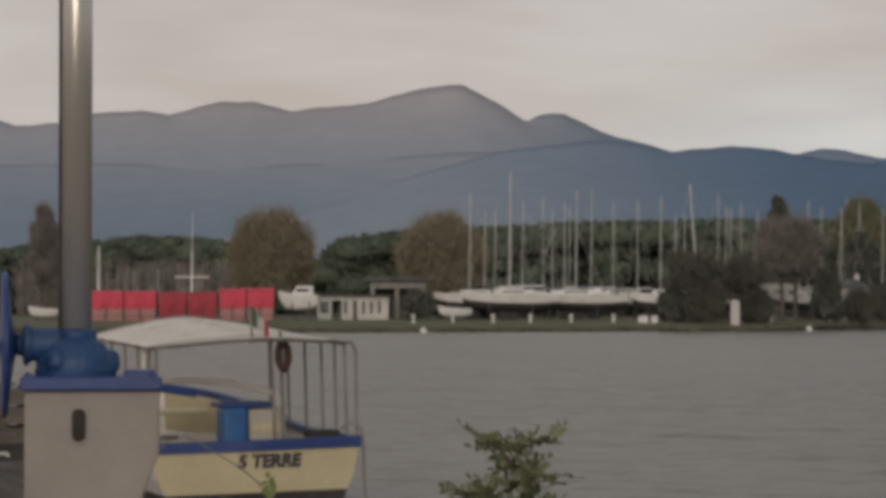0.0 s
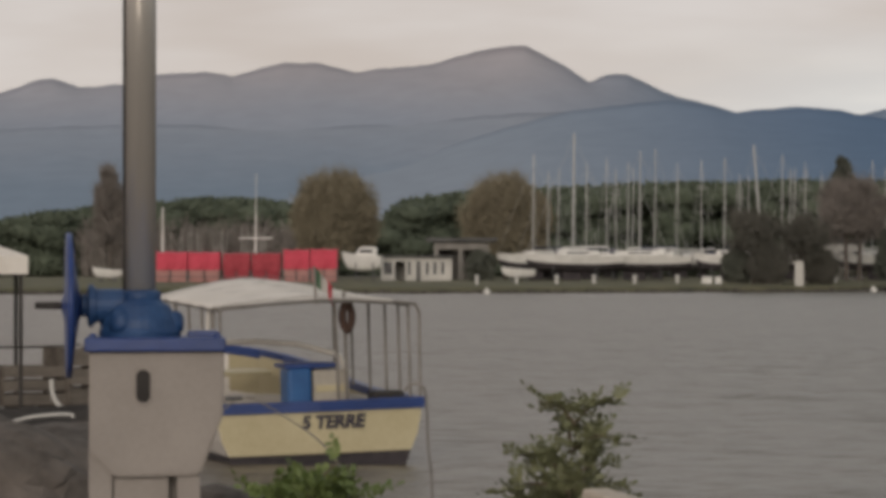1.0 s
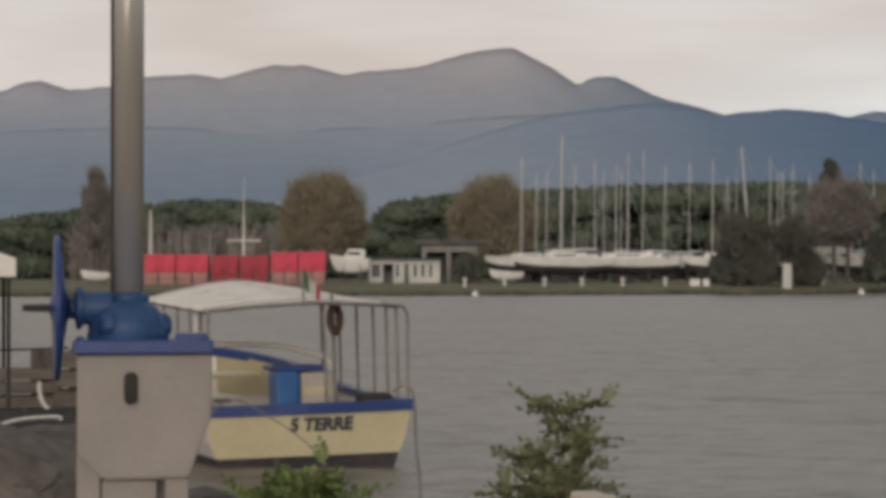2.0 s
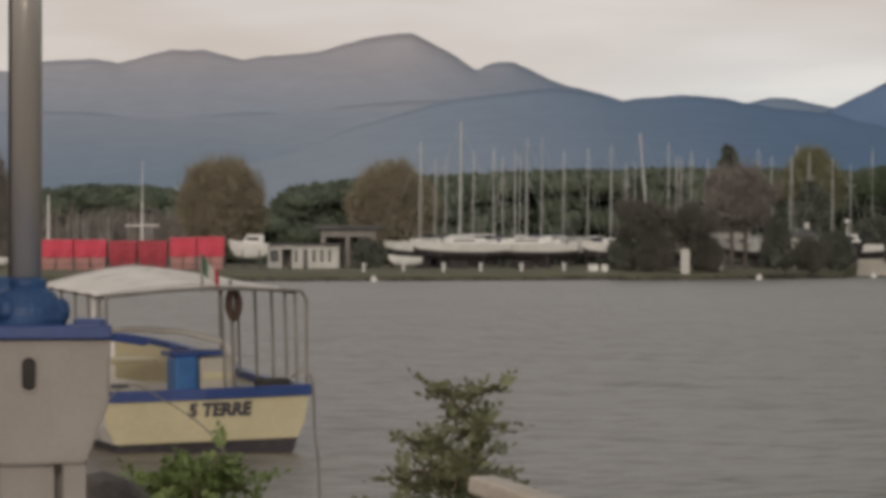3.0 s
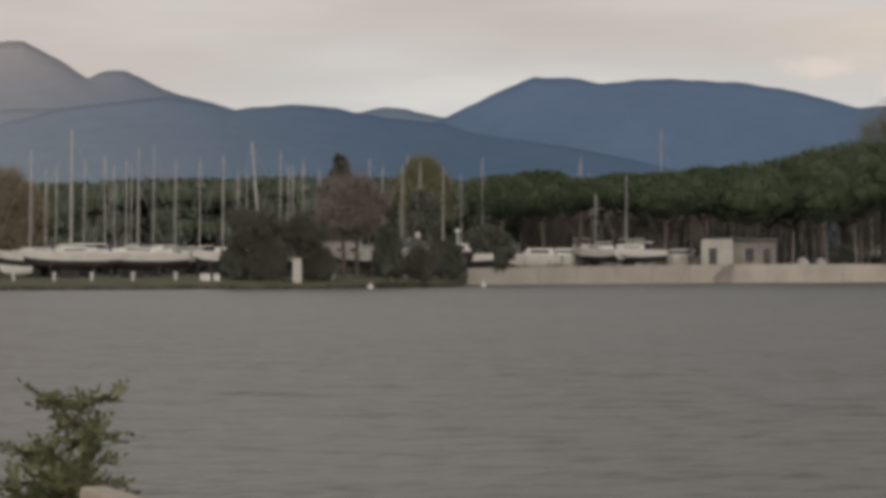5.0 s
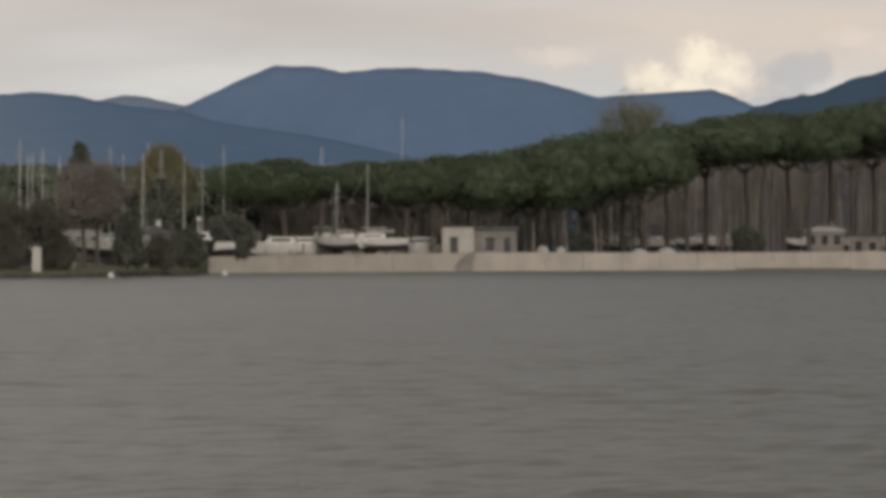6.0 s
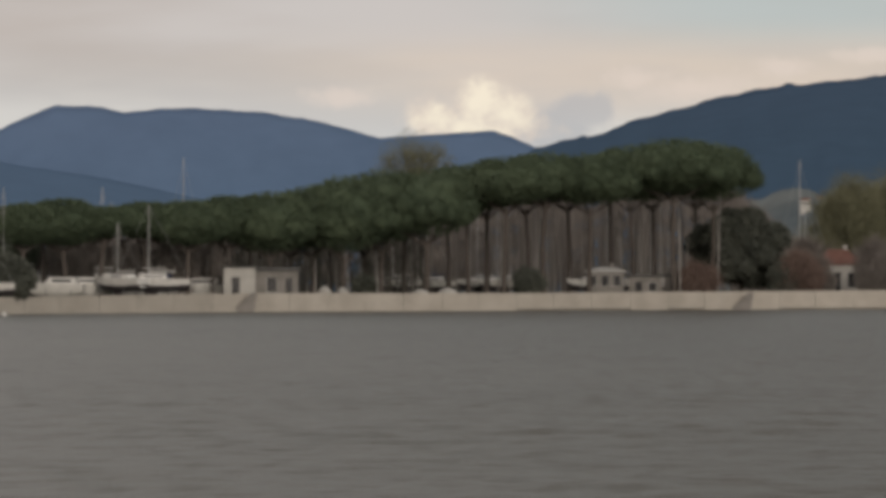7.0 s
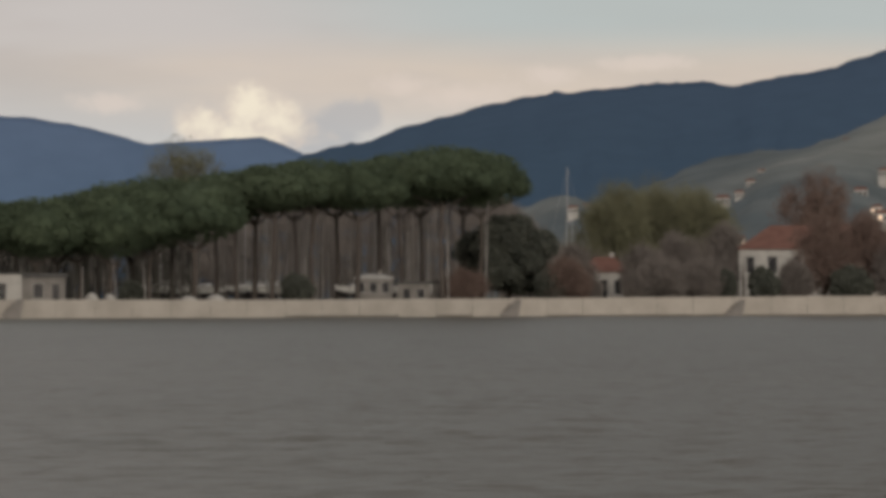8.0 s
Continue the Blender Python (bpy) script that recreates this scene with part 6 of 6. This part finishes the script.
def jetty():
    """A plank jetty with clutter, behind the sluice gear."""
    d = 24.0
    x, y = spot(-800, d)
    deck = thing("jetty", x, y, 0.0, "weathered plank jetty with dark fenders", "jetty", turn=7)
    top = lvl(-258, d)
    for i in range(16):
        part("plank", boxed(-2.9 + i * 0.25, -2.67 + i * 0.25, -0.5, 1.6, top - 0.05, top + 0.01 * (i % 3), 0.008), TIMBER, deck)
    for sx in (-2.6, -0.8, 0.9):
        for sy in (-0.35, 1.4):
            part("pile", rod(bmesh.new(), (sx, sy, -1.5), (sx, sy, top + 0.12), 0.09, 0.08, 10), TIMBER, deck)
    part("beam", boxed(-2.95, 1.1, -0.56, -0.46, top - 0.3, top - 0.06, 0.01), DARK_RUBBER, deck, "dark rubber fender beam")
    for i, (sx, w, h) in enumerate(((-0.75, 0.3, 0.34), (-0.2, 0.22, 0.26), (0.35, 0.26, 0.3), (0.72, 0.16, 0.42), (-1.4, 0.3, 0.3))):
        crate = thing("crate", *(deck.matrix_world @ Vector((sx, 0.35 + 0.1 * i, 0)))[:2], top + 0.02, "weathered fish crate on the jetty", "crate", "crates on the jetty", 7 + i * 9)
        for k in range(3):
            part("slat", boxed(-w, w, -0.02, 0.0, h * k / 3 + 0.01, h * (k + 1) / 3 - 0.015, 0.003), TIMBER, crate)
            part("slat", boxed(-w, w, 0.4, 0.42, h * k / 3 + 0.01, h * (k + 1) / 3 - 0.015, 0.003), TIMBER, crate)
        for sx2 in (-1, 1):
            part("end_board", boxed(sx2 * w - 0.012, sx2 * w + 0.012, 0.002, 0.398, 0, h, 0.003), TIMBER, crate)
        part("bottom_board", boxed(-w + 0.015, w - 0.015, 0.002, 0.398, 0, 0.02), TIMBER, crate)


jetty()


def gazebo():
    d = 25.0
    x, y = spot(-1060, d)
    tent = thing("gazebo", x, y, lvl(-258, d), "white canvas gazebo on dark posts", "gazebo", turn=8)
    h = 1.15
    w = 1.31
    for sx in (-1, 1):
        for sy in (-1, 1):
            part("post", boxed(sx * w - 0.014, sx * w + 0.014, sy * w - 0.014, sy * w + 0.014, -0.4, h, 0.004), DARK_RUBBER, tent)
    bm = bmesh.new()
    e = w + 0.05
    c = [bm.verts.new((sx * e, sy * e, h)) for sx, sy in ((-1, -1), (1, -1), (1, 1), (-1, 1))]
    lo = [bm.verts.new((v.co.x, v.co.y, h - 0.13)) for v in c]
    m = [bm.verts.new((sx * e * 0.5, sy * e * 0.5, h + 0.24)) for sx, sy in ((-1, -1), (1, -1), (1, 1), (-1, 1))]
    tip = bm.verts.new((0, 0, h + 0.62))
    for i in range(4):
        j = (i + 1) % 4
        bm.faces.new((c[i], c[j], m[j], m[i]))
        bm.faces.new((m[i], m[j], tip))
        bm.faces.new((lo[i], lo[j], c[j], c[i]))
    part("roof", bm, CANVAS, tent, "white canvas roof")


gazebo()
rope("cable", [at(-900, -142, 24.5), at(-780, -144, 24.4), at(-700, -143, 24.3), at(-640, -140, 24.2)], 0.008, DARK_RUBBER, "dark cable strung across the jetty", "cable")
rope("white_hose", [at(-860, -292, 15), at(-780, -280, 15), at(-722, -266, 15), at(-660, -262, 15), at(-652, -268, 15)], 0.007, WHITE_PAINT, "white hose lying over the stones", "hose")
rope("white_hose", [at(-690, -200, 24), at(-688, -225, 24), at(-678, -245, 24), at(-655, -260, 24)], 0.016, WHITE_PAINT, "short bent white pipe", "pipe")
rope("dark_hose", [at(-900, -318, 15.4), at(-800, -296, 15.4), at(-700, -300, 15.4), at(-610, -290, 15.4)], 0.10, DARK_RUBBER, "thick black hose along the stones", "hose")
rope("dark_hose", [at(-900, -300, 15.8), at(-800, -286, 15.8), at(-700, -282, 15.8), at(-600, -275, 15.8)], 0.09, DARK_RUBBER, "thick black hose along the stones", "hose")


# the pale handrail of the steps down to the water
def handrail():
    a, b = Vector(at(268, -393, 9.6)), Vector(at(560, -486, 9.0))
    rail = thing("handrail", a.x, a.y, 1.1, "pale wooden handrail of the quay steps", "handrail")
    m = Matrix.Translation((0, 0, a.z - 1.1))
    way = b - a
    turn = way.to_track_quat("X", "Z").to_matrix().to_4x4()
    bm = boxed(0, way.length, -0.045, 0.045, -0.05, 0.0, 0.008)
    bm.transform(m @ turn)
    part("rail", bm, RAIL_WOOD, rail)
    for f in (0.06, 0.94):
        p = way * f
        part("post", boxed(p.x - 0.03, p.x + 0.03, p.y - 0.03, p.y + 0.03, -0.1, p.z + a.z - 1.1 - 0.045, 0.004), TUBE, rail)


handrail()


# ---------------------------------------------------------------- shrubs at the quay's edge
def leaf_mesh(material, pairs, size, seed):
    """A compound leaf along x: a thin rib and rounded leaflets on both sides, one at the tip."""
    rng = random.Random(seed)
    bm = bmesh.new()
    rib = 0.016 * (pairs + 1) * size * 1.5
    rod(bm, (0, 0, 0), (rib, 0, 0), 0.0012, 0.0006, 3)

    def leaflet(x, turn, ln, wd, tilt):
        m = pose(x, 0, 0, 0, 0, turn) @ pose(0, 0, 0, tilt, -12 + rng.uniform(-18, 10), 0)
        shape = [(0, 0), (0.25, 0.8), (0.6, 1.0), (0.9, 0.6), (1.0, 0.0), (0.9, -0.6), (0.6, -1.0), (0.25, -0.8)]
        v = [bm.verts.new(m @ Vector((ln * p, wd * q, 0.25 * wd * abs(q)))) for p, q in shape]
        bm.faces.new(v[:5])
        bm.faces.new([v[0]] + v[4:])
    for k in range(pairs):
        x = rib * (0.2 + 0.75 * k / pairs)
        for s in (-1, 1):
            leaflet(x, s * rng.uniform(58, 82), 0.036 * size * rng.uniform(0.75, 1.1), 0.0115 * size, s * rng.uniform(-40, 40))
    leaflet(rib, 0, 0.034 * size, 0.011 * size, 0)
    me = bpy.data.meshes.new("leaf")
    bm.to_mesh(me)
    bm.free()
    me.materials.append(material)
    return me


def shrub(name, d, stems, leaf_mat, seed, label, size, spread, drop):
    rng = random.Random(seed)
    mid_b = stems[0][0]
    stems = [(mid_b + (b0 - mid_b) * spread, e0 - drop * 0.7 if i else e0, mid_b + (b1 - mid_b) * spread, e1 - drop, k) for i, (b0, e0, b1, e1, k) in enumerate(stems)]
    x0, y0 = spot(stems[0][0], d)
    plant = thing(name, x0, y0, 1.05, label, "shrub")
    base = Vector((x0, y0, 1.05))
    leaves = [leaf_mesh(leaf_mat, p, size, 40 + p) for p in (3, 4, 5)]
    for i, (b0, e0, b1, e1, n_leaf) in enumerate(stems):
        n_leaf = round(n_leaf * 1.35)
        dd = d + rng.uniform(-0.22, 0.22)
        p, q = Vector(at(b0, e0, dd)) - base, Vector(at(b1, e1, dd + rng.uniform(-0.12, 0.12))) - base
        mid = (p + q) / 2 + Vector((rng.uniform(-0.03, 0.03), rng.uniform(-0.05, 0.05), 0.015))
        bm = bmesh.new()
        rod(bm, p, mid, 0.0065, 0.0045, 6)
        rod(bm, mid, q, 0.0045, 0.002, 6)
        stem = part("stem", bm, SHOOT, plant)
        for k in range(n_leaf):
            t = 0.12 + 0.88 * (k + 0.5) / n_leaf
            pos = p.lerp(mid, t * 2) if t < 0.5 else mid.lerp(q, t * 2 - 1)
            ob = part("leaf", leaves[rng.randrange(3)], None, stem)
            ob.matrix_basis = Matrix.Translation(pos) @ pose(0, 0, 0, rng.uniform(-55, 55), rng.uniform(-50, 35), k * 137.5 + rng.uniform(-30, 30))
    return plant


shrub("robinia_shrub", 10.4, [(204, -985, 228, -300, 9), (228, -300, 237, -258, 4), (235, -260, 166, -211, 9), (237, -256, 309, -207, 9), (232, -300, 304, -270, 8), (222, -340, 126, -306, 10), (218, -370, 103, -370, 11), (222, -360, 298, -320, 9),
                                  (216, -390, 330, -366, 10), (220, -345, 158, -328, 9), (216, -400, 138, -398, 10), (218, -400, 258, -348, 8), (216, -420, 186, -358, 9), (214, -440, 310, -408, 10), (224, -310, 260, -288, 7), (214, -440, 92, -430, 10), (220, -380, 270, -385, 8)], LEAF, 5, "grey-green leafy shrub at the quay edge", 0.74, 0.94, 30)
shrub("young_shrub", 9.4, [(-235, -1085, -240, -400, 8), (-240, -400, -240, -330, 8), (-238, -410, -178, -312, 9), (-242, -410, -298, -345, 9), (-236, -430, -130, -375, 10), (-244, -430, -345, -385, 10), (-238, -430, -205, -352, 9), (-240, -430, -270, -365, 9),
                               (-238, -440, -160, -350, 9), (-240, -440, -320, -370, 9), (-238, -460, -115, -415, 9), (-240, -460, -350, -425, 9), (-238, -450, -200, -370, 10), (-240, -450, -280, -380, 10), (-238, -460, -240, -370, 10)], LEAF_YOUNG, 6, "bright yellow-green young shrub at the quay edge", 0.76, 0.88, 34)
